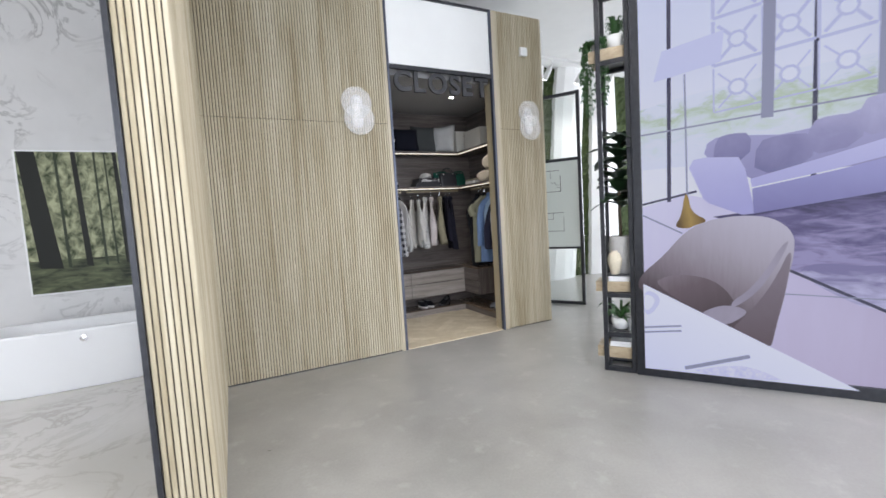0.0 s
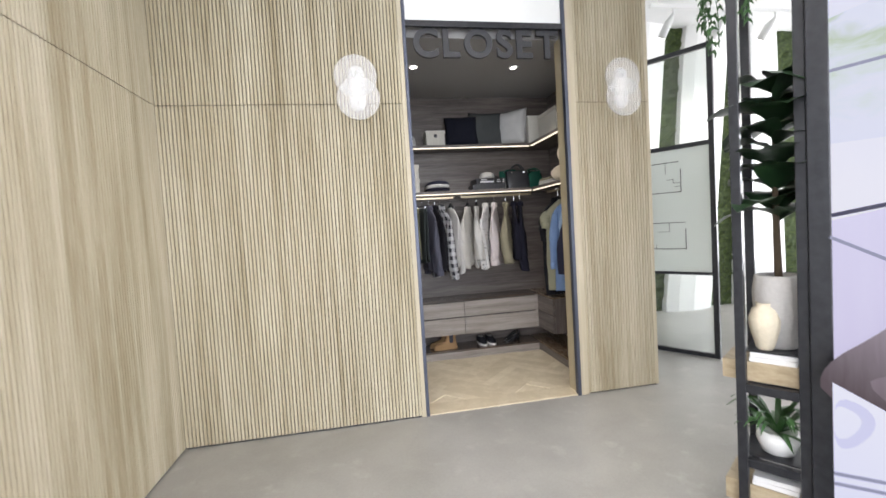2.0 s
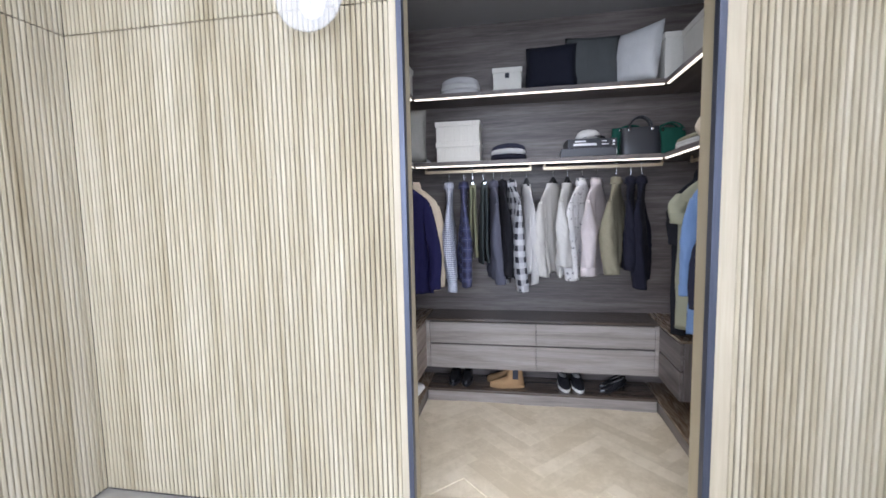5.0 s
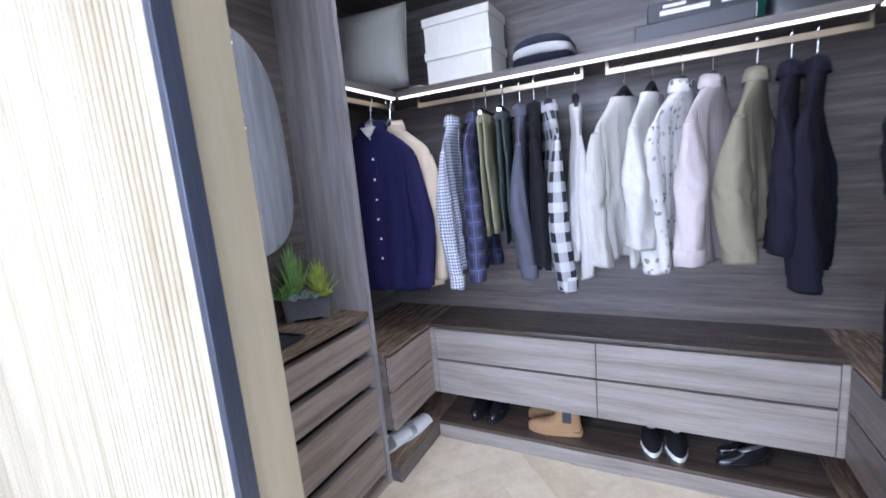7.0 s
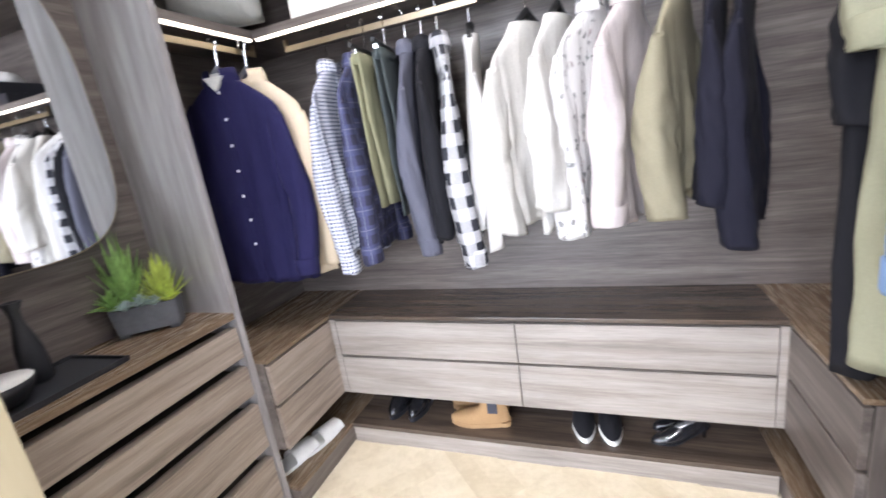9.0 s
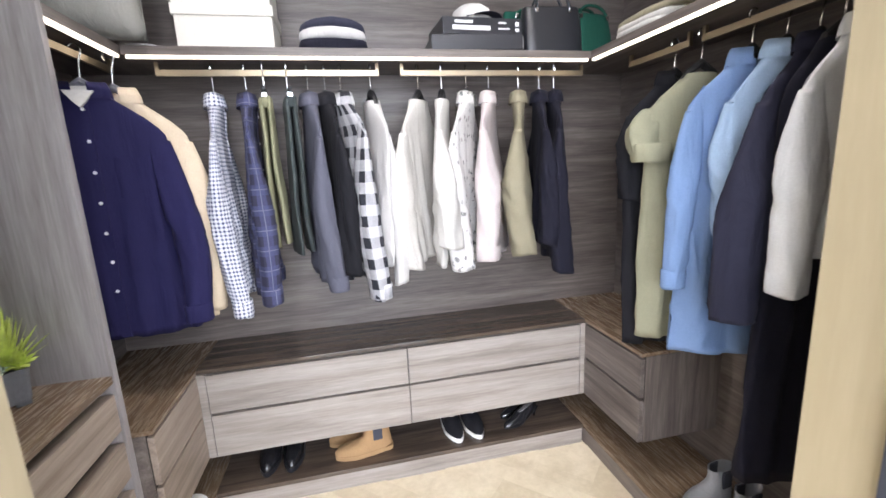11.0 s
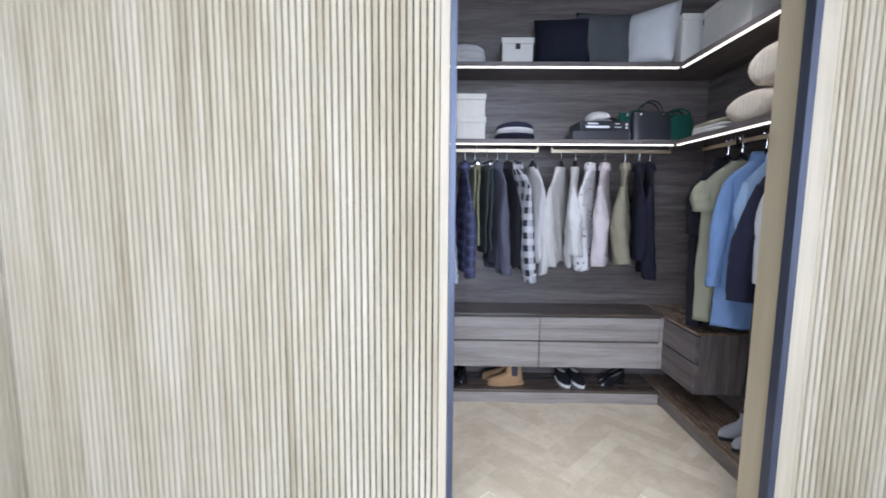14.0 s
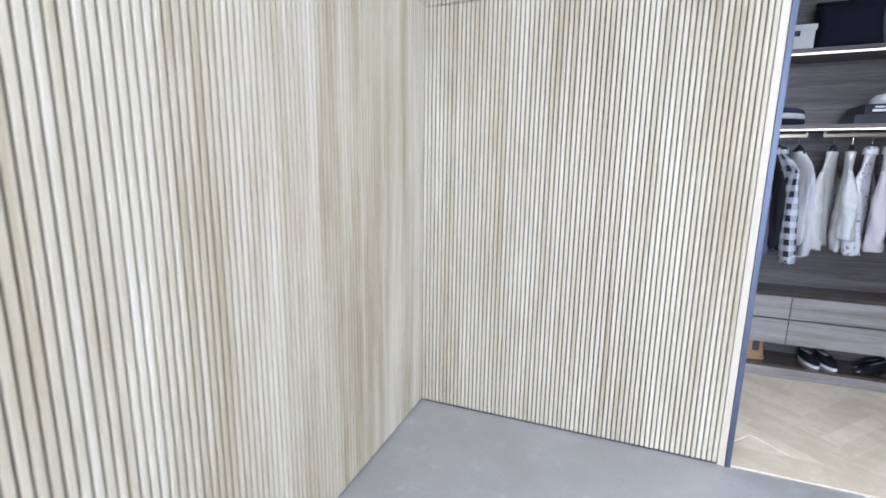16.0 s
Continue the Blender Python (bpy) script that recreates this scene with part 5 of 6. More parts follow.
part("back_cover", box(0.336, 0.0, 0.096, 4.529, 0.10, 3.499), M_BLACK, scr)
LAYER = [0]


def picture(name, outline, mat):
    """One flat area of the picture, in metres along the screen and up."""
    LAYER[0] += 1
    y = -0.001 - 0.0004 * LAYER[0]
    bm = bmesh.new()
    bm.faces.new([bm.verts.new((u, y, v)) for u, v in outline])
    bmesh.ops.recalc_face_normals(bm, faces=bm.faces)
    if bm.faces[:][0].normal.y > 0:
        bmesh.ops.reverse_faces(bm, faces=bm.faces[:])
    part(name, bm, mat, scr)


def strip(name, a, b, w, mat):
    d = (Vector(b) - Vector(a)).normalized()
    n = Vector((-d.y, d.x)) * w / 2
    picture(name, [Vector(a) - n, Vector(b) - n, Vector(b) + n, Vector(a) + n], mat)


def glow_grad(name, stops, axis, lo, hi, grain=0.12, scale=4.0, stretch=(1, 1, 1)):
    """Emission that runs through the stops along axis (1 along the screen, up), with some mottling."""
    m = glow(name, stops[0][1])
    sep = m.node_tree.nodes.new("ShaderNodeSeparateXYZ")
    join(m, coords(m, (1, 1, 1)), sep.inputs[0])
    t = maths(m, "ADD", maths(m, "MULTIPLY", sep.outputs[0], axis[0]), maths(m, "MULTIPLY", sep.outputs[2], axis[1]))
    t = maths(m, "DIVIDE", maths(m, "SUBTRACT", t, lo), hi - lo)
    n = noise_of(m, coords(m, stretch), scale, 4, 0.6, 0.5)
    t = maths(m, "ADD", t, maths(m, "MULTIPLY", maths(m, "SUBTRACT", n, 0.5), grain * 2))
    join(m, ramp(m, t, stops), m.node_tree.nodes["Principled BSDF"].inputs["Emission Color"])
    return m


def soft_outline(pts, rounds=2):
    """Rounds an outline off by cutting its corners."""
    for _ in range(rounds):
        out = []
        for (ax, ay), (bx, by) in zip(pts, pts[1:] + pts[:1]):
            out += [(ax * 0.75 + bx * 0.25, ay * 0.75 + by * 0.25), (ax * 0.25 + bx * 0.75, ay * 0.25 + by * 0.75)]
        pts = out
    return pts


P_SKY = glow_grad("sky", [(0.0, (0.84, 0.87, 0.97)), (0.5, (0.76, 0.81, 0.98)), (1.0, (0.66, 0.73, 0.98))], (0, 1), 1.6, 3.4, 0.2, 1.5)
P_GARDEN = glow_grad("garden", [(0.2, (0.74, 0.79, 0.94)), (0.45, (0.66, 0.76, 0.76)), (0.6, (0.52, 0.64, 0.50)), (0.8, (0.74, 0.80, 0.94))], (0, 1), 1.75, 2.35, 0.55, 5.0, (1, 1, 2))
P_FLOOR = glow_grad("floor", [(0.0, (0.52, 0.46, 0.64)), (0.5, (0.62, 0.58, 0.80)), (1.0, (0.72, 0.72, 0.94))], (-0.5, 0.7), -1.2, 0.9, 0.15, 2.0, (4, 1, 0.6))
P_TABLE = glow_grad("table", [(0.0, (0.70, 0.74, 0.98)), (1.0, (0.84, 0.88, 1.0))], (0.4, 1), 0.1, 1.0, 0.1, 2.0)
P_SOFA = glow_grad("sofa", [(0.0, (0.20, 0.19, 0.44)), (0.5, (0.34, 0.34, 0.66)), (1.0, (0.46, 0.46, 0.78))], (0, 1), 1.3, 1.9, 0.15, 3)
P_SOFA_B = glow_grad("sofa_back", [(0.0, (0.30, 0.29, 0.54)), (1.0, (0.50, 0.50, 0.76))], (0, 1), 1.6, 2.2, 0.2, 3)
P_SOFA_L = glow_grad("sofa_light", [(0.0, (0.42, 0.42, 0.76)), (1.0, (0.60, 0.61, 0.92))], (0, 1), 1.4, 1.9, 0.2, 3)
P_CUSH = glow_grad("cushion", [(0.0, (0.17, 0.165, 0.36)), (0.5, (0.30, 0.29, 0.52)), (1.0, (0.50, 0.50, 0.74))], (0.3, 1), 1.9, 2.6, 0.35, 4)
P_RUG = glow_grad("rug", [(0.25, (0.045, 0.035, 0.12)), (0.5, (0.13, 0.11, 0.27)), (0.8, (0.34, 0.31, 0.55))], (0, -1), -1.7, -0.7, 0.7, 5, (0.7, 1, 3))
P_RUG_L = glow_grad("rug_light", [(0.2, (0.22, 0.20, 0.40)), (0.6, (0.55, 0.54, 0.78)), (0.9, (0.70, 0.70, 0.92))], (0, -1), -1.0, -0.5, 0.7, 5, (0.7, 1, 3))
P_CHAIR = glow_grad("chair", [(0.0, (0.085, 0.06, 0.07)), (0.3, (0.27, 0.23, 0.27)), (0.6, (0.44, 0.41, 0.49)), (1.0, (0.58, 0.56, 0.68))], (0.45, 1), 0.95, 1.85, 0.08, 9, (4, 1, 0.5))
P_CHAIR_D = glow_grad("chair_dark", [(0.0, (0.055, 0.035, 0.04)), (0.6, (0.15, 0.11, 0.13)), (1.0, (0.27, 0.23, 0.27))], (-0.4, 1), 0.2, 0.75, 0.12, 8, (4, 1, 0.5))
P_CHAIR_S = glow_grad("chair_side", [(0.0, (0.12, 0.085, 0.10)), (1.0, (0.25, 0.21, 0.26))], (0, 1), 0.35, 1.05, 0.12, 6)
P_CHAIR_L = glow_noise("chair_light", (0.33, 0.30, 0.39), (0.44, 0.41, 0.52), (1, 1, 1), 2)
P_LINE = glow("line", (0.05, 0.05, 0.10))
P_GREY = glow("grey", (0.30, 0.32, 0.46))
P_PALE = glow("pale", (0.54, 0.58, 0.82))
P_GOLD = glow_grad("gold", [(0.0, (0.12, 0.065, 0.01)), (0.5, (0.42, 0.28, 0.07)), (1.0, (0.16, 0.09, 0.02))], (1, 0.2), 0.85, 1.02, 0.1, 8)
R_, T_ = 4.53, 3.5
picture("image_sky", [(0.335, 1.3), (R_, 1.3), (R_, T_), (0.335, T_)], P_SKY)
picture("image_garden", [(0.335, 1.72), (2.2, 1.72), (R_, 1.9), (R_, 2.40), (2.2, 2.35), (1.3, 2.32), (0.6, 2.25), (0.335, 2.2)], P_GARDEN)
picture("image_floor", [(0.335, 0.096), (R_, 0.096), (R_, 1.55), (1.0, 1.4), (0.65, 1.50), (0.335, 1.42)], P_FLOOR)
for u in (0.53, 1.42, 2.15, 2.9):
    strip("image_mullion", (u, 1.45), (u + 0.03, T_), 0.028, P_LINE)
strip("image_rail", (0.335, 2.0), (2.6, 2.12), 0.012, P_GREY)
strip("image_rail", (0.335, 1.44), (0.72, 1.52), 0.016, P_LINE)
for i_ in range(7):
    for j_ in range(4):
        u0, v0 = 0.84 + 0.30 * i_, 2.10 + 0.34 * j_ + 0.025 * i_
        for a_, b_ in (((0, 0), (0.29, 0.03)), ((0, 0), (0, 0.32)), ((0.03, 0.03), (0.11, 0.12)), ((0.26, 0.30), (0.19, 0.21)), ((0.26, 0.05), (0.19, 0.13)), ((0.03, 0.28), (0.11, 0.20))):
            strip("image_lattice", (u0 + a_[0], v0 + a_[1]), (u0 + b_[0], v0 + b_[1]), 0.022 if j_ else 0.012, P_PALE)
        for rr, mm in ((0.062, P_PALE), (0.044, P_SKY)):
            picture("image_lattice", [(u0 + 0.148 + rr * math.cos(a_), v0 + 0.165 + rr * math.sin(a_)) for a_ in [2 * math.pi * k_ / 10 for k_ in range(10)]], mm)
for u in (1.10, 1.70, 2.3):
    strip("image_pillar", (u + 0.05, 2.0), (u + 0.08, T_), 0.07, P_GREY)
picture("image_lampshade", [(0.44, 2.38), (0.88, 2.44), (0.90, 2.66), (0.50, 2.60)], glow("shade", (0.64, 0.68, 0.95)))
strip("image_lamp_stem", (0.655, 1.46), (0.65, 2.40), 0.012, P_GREY)
picture("image_lamp_foot", soft_outline([(0.635, 1.50), (0.66, 1.50), (0.68, 1.36), (0.80, 1.29), (0.70, 1.26), (0.66, 1.235), (0.56, 1.25), (0.615, 1.34)]), P_GOLD)
picture("image_shadow", [(0.82, 1.32), (1.0, 1.34), (1.9, 1.52), (R_, 1.9), (R_, 1.35), (1.3, 1.15)], glow("shadow", (0.06, 0.05, 0.14)))
picture("image_rug", [(1.0, 1.30), (1.9, 1.48), (R_, 1.84), (R_, 0.85), (2.2, 0.80), (1.28, 0.91)], P_RUG)
picture("image_rug_fringe", soft_outline([(1.40, 0.98), (1.7, 0.94), (2.2, 1.0), (R_, 0.98), (R_, 0.55), (1.85, 0.56), (1.30, 0.88)]), P_RUG_L)
picture("image_sofa_back", soft_outline([(0.76, 1.76), (0.80, 1.90), (0.98, 1.90), (1.30, 1.86), (1.65, 1.98), (2.6, 2.28), (R_, 2.75), (R_, 1.9), (1.1, 1.55), (0.95, 1.66)], 1), P_SOFA_B)
for u0, v0, w, h in ((0.82, 1.68, 0.24, 0.24), (1.07, 1.60, 0.34, 0.27), (1.36, 1.70, 0.30, 0.26), (1.62, 1.79, 0.28, 0.27), (1.88, 1.87, 0.32, 0.32), (2.24, 1.98, 0.4, 0.36), (2.7, 2.1, 0.5, 0.4)):
    picture("image_cushion", soft_outline([(u0, v0), (u0 + w * 0.95, v0 + 0.05), (u0 + w, v0 + h * 0.95), (u0 + w * 0.45, v0 + h), (u0 + 0.02, v0 + h * 0.88)], 1), P_CUSH)
picture("image_sofa_arm", [(0.67, 1.70), (0.70, 1.755), (0.78, 1.765), (0.98, 1.745), (1.02, 1.66), (1.08, 1.33), (1.0, 1.325), (0.80, 1.42), (0.76, 1.46)], P_SOFA_L)
picture("image_sofa_seat", [(1.05, 1.58), (1.5, 1.70), (2.2, 1.90), (R_, 2.35), (R_, 2.12), (2.2, 1.76), (1.5, 1.60), (1.06, 1.52)], P_SOFA_L)
picture("image_sofa_base", [(1.06, 1.51), (1.5, 1.59), (2.2, 1.75), (R_, 2.1), (R_, 1.75), (2.2, 1.50), (1.4, 1.38), (1.07, 1.33)], P_SOFA)
strip("image_floor_joint", (0.335, 1.36), (0.62, 1.20), 0.012, P_GREY)
strip("image_floor_joint", (1.27, 0.92), (2.8, 0.10), 0.020, P_LINE)
strip("image_floor_joint", (1.2, 0.75), (R_, 0.62), 0.008, P_GREY)
picture("image_chair", soft_outline([(0.30, 0.86), (0.48, 1.02), (0.62, 1.20), (0.76, 1.29), (0.98, 1.325), (1.18, 1.30), (1.30, 1.19), (1.30, 1.02), (1.25, 0.80), (1.20, 0.52), (1.16, 0.30), (0.98, 0.36), (0.30, 0.72)]), P_CHAIR)
picture("image_chair_side", soft_outline([(1.295, 1.12), (1.26, 0.80), (1.20, 0.52), (1.16, 0.31), (0.90, 0.44), (1.04, 0.60), (1.18, 0.82)]), P_CHAIR_S)
picture("image_chair_inside", soft_outline([(0.40, 0.80), (0.50, 0.87), (0.66, 0.88), (0.82, 0.84), (0.92, 0.74), (0.96, 0.64), (0.80, 0.54)]), P_CHAIR_D)
picture("image_chair_seat", soft_outline([(0.70, 0.56), (0.84, 0.645), (0.96, 0.65), (1.05, 0.60), (0.86, 0.47)]), P_CHAIR_L)
picture("image_chair_rim", soft_outline([(0.93, 0.62), (1.08, 0.74), (1.20, 0.94), (1.28, 1.14), (1.23, 1.10), (1.13, 0.90), (1.03, 0.76), (0.93, 0.68)]), P_CHAIR_L)
picture("image_table", [(0.335, 0.80), (1.65, 0.096), (0.335, 0.096)], P_TABLE)
picture("image_napkin", soft_outline([(0.60, 0.096), (0.95, 0.20), (1.12, 0.17), (1.26, 0.096)], 1), glow_noise("napkin", (0.60, 0.62, 0.86), (0.76, 0.78, 0.98), (1, 1, 1), 30))
strip("image_knife", (0.62, 0.13), (1.04, 0.27), 0.028, P_GREY)
for v in (0.40, 0.44):
    strip("image_fork", (0.335, v), (0.60, v + 0.03), 0.014, P_GREY)
picture("image_plate", soft_outline([(0.336, 0.54), (0.40, 0.56), (0.46, 0.66), (0.43, 0.73), (0.336, 0.75)]), glow("plate", (0.66, 0.69, 0.92)))
picture("image_plate_rim", soft_outline([(0.336, 0.58), (0.38, 0.59), (0.42, 0.66), (0.40, 0.70), (0.336, 0.72)]), P_TABLE)

# open shelf with plants
sh = thing("open_shelf", "tall black metal shelf with thick pale oak boards", "shelf", SA, SANG)
for x in (0.0, 0.225):
    for y in (0.0, 0.27):
        part("post", box(x, y, 0, x + 0.038, y + 0.038, 3.6, 0.003), M_BLACK, sh)
for z in (0.0, 0.305, 0.655, 2.62, 3.25):
    for y in (0.002, 0.272):
        part("rung", box(0.038, y, z, 0.225, y + 0.034, z + 0.04, 0.002), M_BLACK, sh)
    for x in (0.002, 0.227):
        part("rung", box(x, 0.038, z, x + 0.034, 0.27, z + 0.04, 0.002), M_BLACK, sh)
for z, h in ((0.11, 0.10), (0.70, 0.09), (2.665, 0.10)):
    part("board", box(-0.06, 0.039, z, 0.224, 0.268, z + h, 0.004), M_SHELFBOX, sh, "thick pale oak board")
part("ledge", box(0.004, 0.04, 0.346, 0.262, 0.268, 0.352), M_BLACK, sh)
part("bracket", box(0.039, 0.045, 0.09, 0.224, 0.26, 0.109), M_BLACK, sh)
part("bracket", box(0.039, 0.045, 0.682, 0.224, 0.26, 0.699), M_BLACK, sh)
part("bracket", box(0.039, 0.045, 2.647, 0.224, 0.26, 2.664), M_BLACK, sh)


def on_shelf(u, d, z):
    p = Matrix.Translation(SA) @ pose(0, 0, 0, 0, 0, SANG) @ Vector((u, d, z))
    return tuple(p)


M_STONE = cloth("pale_grey_stoneware", (0.42, 0.41, 0.40), 0.7, 0.12, 60)
M_SAND = cloth("cream_stoneware", (0.60, 0.54, 0.42), 0.7, 0.12, 60)
M_LEAF = material("dark_fig_leaf", (0.02, 0.055, 0.022), 0.35)
base(M_LEAF, ramp(M_LEAF, noise_of(M_LEAF, coords(M_LEAF, (1, 1, 1)), 9, 4), [(0.3, (0.006, 0.020, 0.009)), (0.7, (0.019, 0.050, 0.018))]))
M_FERN = material("fern_leaf", (0.04, 0.11, 0.03), 0.5)
M_STEM = cloth("brown_stem", (0.10, 0.075, 0.05), 0.9)
M_SOIL = cloth("dark_soil", (0.03, 0.024, 0.018), 0.95)


def books_at(z, n=2):
    for k in range(n):
        th = thing("book", "white book lying on the oak board", "book", on_shelf(0.13, 0.13, z + k * 0.023), SANG + 3 * k)
        part("cover", box(-0.085, -0.085, 0, 0.085, 0.085, 0.022, 0.002), M_PRINT, th)
        part("pages", box(-0.086, -0.083, 0.003, 0.084, 0.0855, 0.019), M_PAPER, th)


books_at(0.21)
books_at(0.79, 2)
th = thing("tray", "thin dark board under the vases", "tray", on_shelf(0.13, 0.14, 0.836), SANG)
part("slab", box(-0.10, -0.10, 0, 0.10, 0.10, 0.008, 0.002), M_BLACK, th)
th = thing("vase", "small cream stoneware vase on the shelf", "vase", on_shelf(0.10, 0.085, 0.845))
part("vessel", lathe([(0.028, 0), (0.035, 0.01), (0.058, 0.10), (0.062, 0.14), (0.048, 0.185), (0.030, 0.20), (0.034, 0.215), (0.026, 0.214), (0.02, 0.19)]), M_SAND, th, smooth=True)
fig = thing("potted_fig", "fiddle-leaf fig with dark leaves in a grey stoneware pot", "plant", on_shelf(0.145, 0.165, 0.845))
part("pot", lathe([(0.06, 0), (0.07, 0.01), (0.098, 0.16), (0.104, 0.25), (0.094, 0.33), (0.088, 0.335), (0.080, 0.325), (0.080, 0.30)]), M_STONE, fig, smooth=True)
part("soil", lathe([(0.081, 0.29), (0.079, 0.305), (0.004, 0.31)]), M_SOIL, fig)
part("stem", tube([(0, 0, 0.28), (0.005, 0.01, 0.50), (-0.01, 0.0, 0.75), (0.005, 0.01, 1.15)], [0.016, 0.014, 0.011, 0.006]), M_STEM, fig, smooth=True)
rnd = random.Random(11)


def broad_leaf(bm, root, direction, L, W, droop):
    d = Vector(direction).normalized()
    side = d.cross(Vector((0, 0, 1))).normalized()
    up = side.cross(d)
    rows = []
    for k in range(8):
        f = k / 7
        w = W * (math.sin(math.pi * min(1, f * 0.93 + 0.05)) ** 0.7) * (0.75 + 0.35 * f)
        p = Vector(root) + d * L * f - Vector((0, 0, droop * f * f)) + up * 0.02 * math.sin(f * 3)
        rows.append([bm.verts.new(p + side * w * s + up * (0.014 * abs(s) + 0.006 * math.sin(f * 16) * abs(s))) for s in (-1, -0.5, 0, 0.5, 1)])
    for a, b in zip(rows, rows[1:]):
        for k in range(4):
            bm.faces.new((a[k], a[k + 1], b[k + 1], b[k]))


for k in range(30):
    a, z = 2.39996 * k, 0.58 + 0.66 * k / 30 + rnd.uniform(-0.03, 0.03)
    bm = bmesh.new()
    el = rnd.uniform(0.2, 1.0)
    broad_leaf(bm, (0.01 * math.cos(a), 0.01 * math.sin(a), z), (math.cos(a), math.sin(a), el), rnd.uniform(0.20, 0.30), rnd.uniform(0.095, 0.135), rnd.uniform(0.06, 0.15))
    part("leaf", bm, M_LEAF, fig, smooth=True)


def spider_plant(at, n, r, h, mat, pot_profile, pot_mat, label, seed):
    th = thing("potted_plant", label, "plant", at)
    part("pot", lathe(pot_profile), pot_mat, th, smooth=True)
    z = pot_profile[-1][1]
    rn = random.Random(seed)
    bm = bmesh.new()
    for k in range(n):
        a = 2.39996 * k + rn.uniform(-0.2, 0.2)
        rr, hh = r * rn.uniform(0.5, 1.1), h * rn.uniform(0.2, 1.0)
        pts = [Vector((rr * f * math.cos(a), rr * f * math.sin(a), z + hh * math.sin(f * 2.2) * 1.1 - 0.02 * f)) for f in (0, 0.2, 0.4, 0.6, 0.8, 1.0)]
        side = Vector((-math.sin(a), math.cos(a), 0))
        prev = None
        for p, w in zip(pts, (0.006, 0.011, 0.012, 0.010, 0.007, 0.001)):
            vs = (bm.verts.new(p + side * w), bm.verts.new(p - Vector((0, 0, 0.003))), bm.verts.new(p - side * w))
            if prev:
                for j in range(2):
                    bm.faces.new((prev[j], prev[j + 1], vs[j + 1], vs[j]))
            prev = vs
    part("foliage", bm, mat, th, smooth=True)["kind"] = "stuff"
    return th


BOWL = [(0.05, 0), (0.062, 0.006), (0.082, 0.06), (0.080, 0.105), (0.074, 0.106), (0.07, 0.09), (0.004, 0.09)]
spider_plant(on_shelf(0.13, 0.14, 0.353), 46, 0.21, 0.16, M_FERN, BOWL, M_PORCELAIN, "green spiky plant in a white bowl pot", 5)
spider_plant(on_shelf(0.15, 0.13, 2.766), 46, 0.12, 0.17, M_FERN, BOWL, M_PORCELAIN, "small spiky plant in a white pot", 6)
ivy = thing("trailing_plant", "trailing ivy hanging over the edge of the shelf", "plant", on_shelf(0.0, 0.18, 2.767))
part("pot", lathe([(0.04, 0), (0.05, 0.006), (0.06, 0.08), (0.056, 0.082), (0.004, 0.07)]), M_STONE, ivy, smooth=True)
rnd = random.Random(4)
for k in range(12):
    a = math.radians(110 + 150 * rnd.random())
    L = rnd.uniform(0.25, 0.6)
    pts = [(0.05 * math.cos(a), 0.05 * math.sin(a), 0.08), (0.10 * math.cos(a), 0.10 * math.sin(a), 0.09)] + [(0.12 * math.cos(a) + 0.015 * math.sin(7 * f + k), 0.12 * math.sin(a) + 0.015 * math.cos(6 * f + k), 0.05 - L * f) for f in (0, 0.25, 0.5, 0.75, 1.0)]
    vine = part("vine", tube(pts, 0.002, 5), M_FERN, ivy)
    bm = bmesh.new()
    for j in range(22):
        f = j / 21
        i = min(int(f * 6), 5)
        p = Vector(pts[i]).lerp(Vector(pts[i + 1]), f * 6 - i)
        b = rnd.uniform(0, 6.28)
        broad_leaf(bm, p, (math.cos(b), math.sin(b), rnd.uniform(-0.6, 0.2)), rnd.uniform(0.025, 0.04), 0.013, 0.01)
    part("leafage", bm, M_FERN, vine, smooth=True)["kind"] = "stuff"

# free-standing frame with the lit floor-plan board
FA, FANG = (3.06, 0.42, 0), 123.5
fr = thing("floor_plan_display", "tall black metal frame holding a pale floor-plan board", "display", FA, FANG)
FW, FH = 1.15, 3.15
for x in (0.0, FW - 0.05):
    part("upright", box(x, -0.025, 0, x + 0.05, 0.025, FH, 0.003), M_BLACK, fr)
for z in (0.0, 0.845, 2.155, FH - 0.05):
    part("crossbar", box(0.05, -0.024, z, FW - 0.05, 0.024, z + 0.045 if z != 0.845 else z + 0.03, 0.003), M_BLACK, fr)
M_BOARD = material("pale_green_board", (0.62, 0.66, 0.62), 0.25)
part("board", box(0.05, -0.015, 0.876, FW - 0.05, 0.015, 2.154), M_BOARD, fr, "pale grey-green glass board")
part("pane", box(0.05, -0.003, 2.201, FW - 0.05, 0.003, FH - 0.051), M_GLASS, fr)
part("pane", box(0.05, -0.003, 0.046, FW - 0.05, 0.003, 0.844), M_GLASS, fr)
PLANS = ("10 655 75 655|75 655 75 835|10 655 10 675|9 820 45 820|45 820 45 900|45 900 73 900|61 900 61 810|34 820 34 790|62 760 68 760|68 760 68 730|68 730 74 730|69 700 74 700|"
         "10 405 78 405|11 188 78 188|78 188 78 350|16 290 44 290|38 290 38 325|38 325 44 325|44 325 44 405|63 405 63 330|52 330 63 330|50 188 50 222|10 405 10 385")
for line in PLANS.split("|"):
    u0, v0, u1, v1 = (float(q) for q in line.split())
    xa, xb = FW - 0.05 - max(u0, u1) / 100 * (FW - 0.1), FW - 0.05 - min(u0, u1) / 100 * (FW - 0.1)
    za, zb = 0.876 + min(v0, v1) / 1000 * 1.278, 0.876 + max(v0, v1) / 1000 * 1.278
    w = 0.0035 if abs(u1 - u0) > 20 or abs(v1 - v0) > 100 else 0.002
    part("plan_line", box(xa - w, 0.0155, za - w, xb + w, 0.0175, zb + w), M_BLACK, fr)

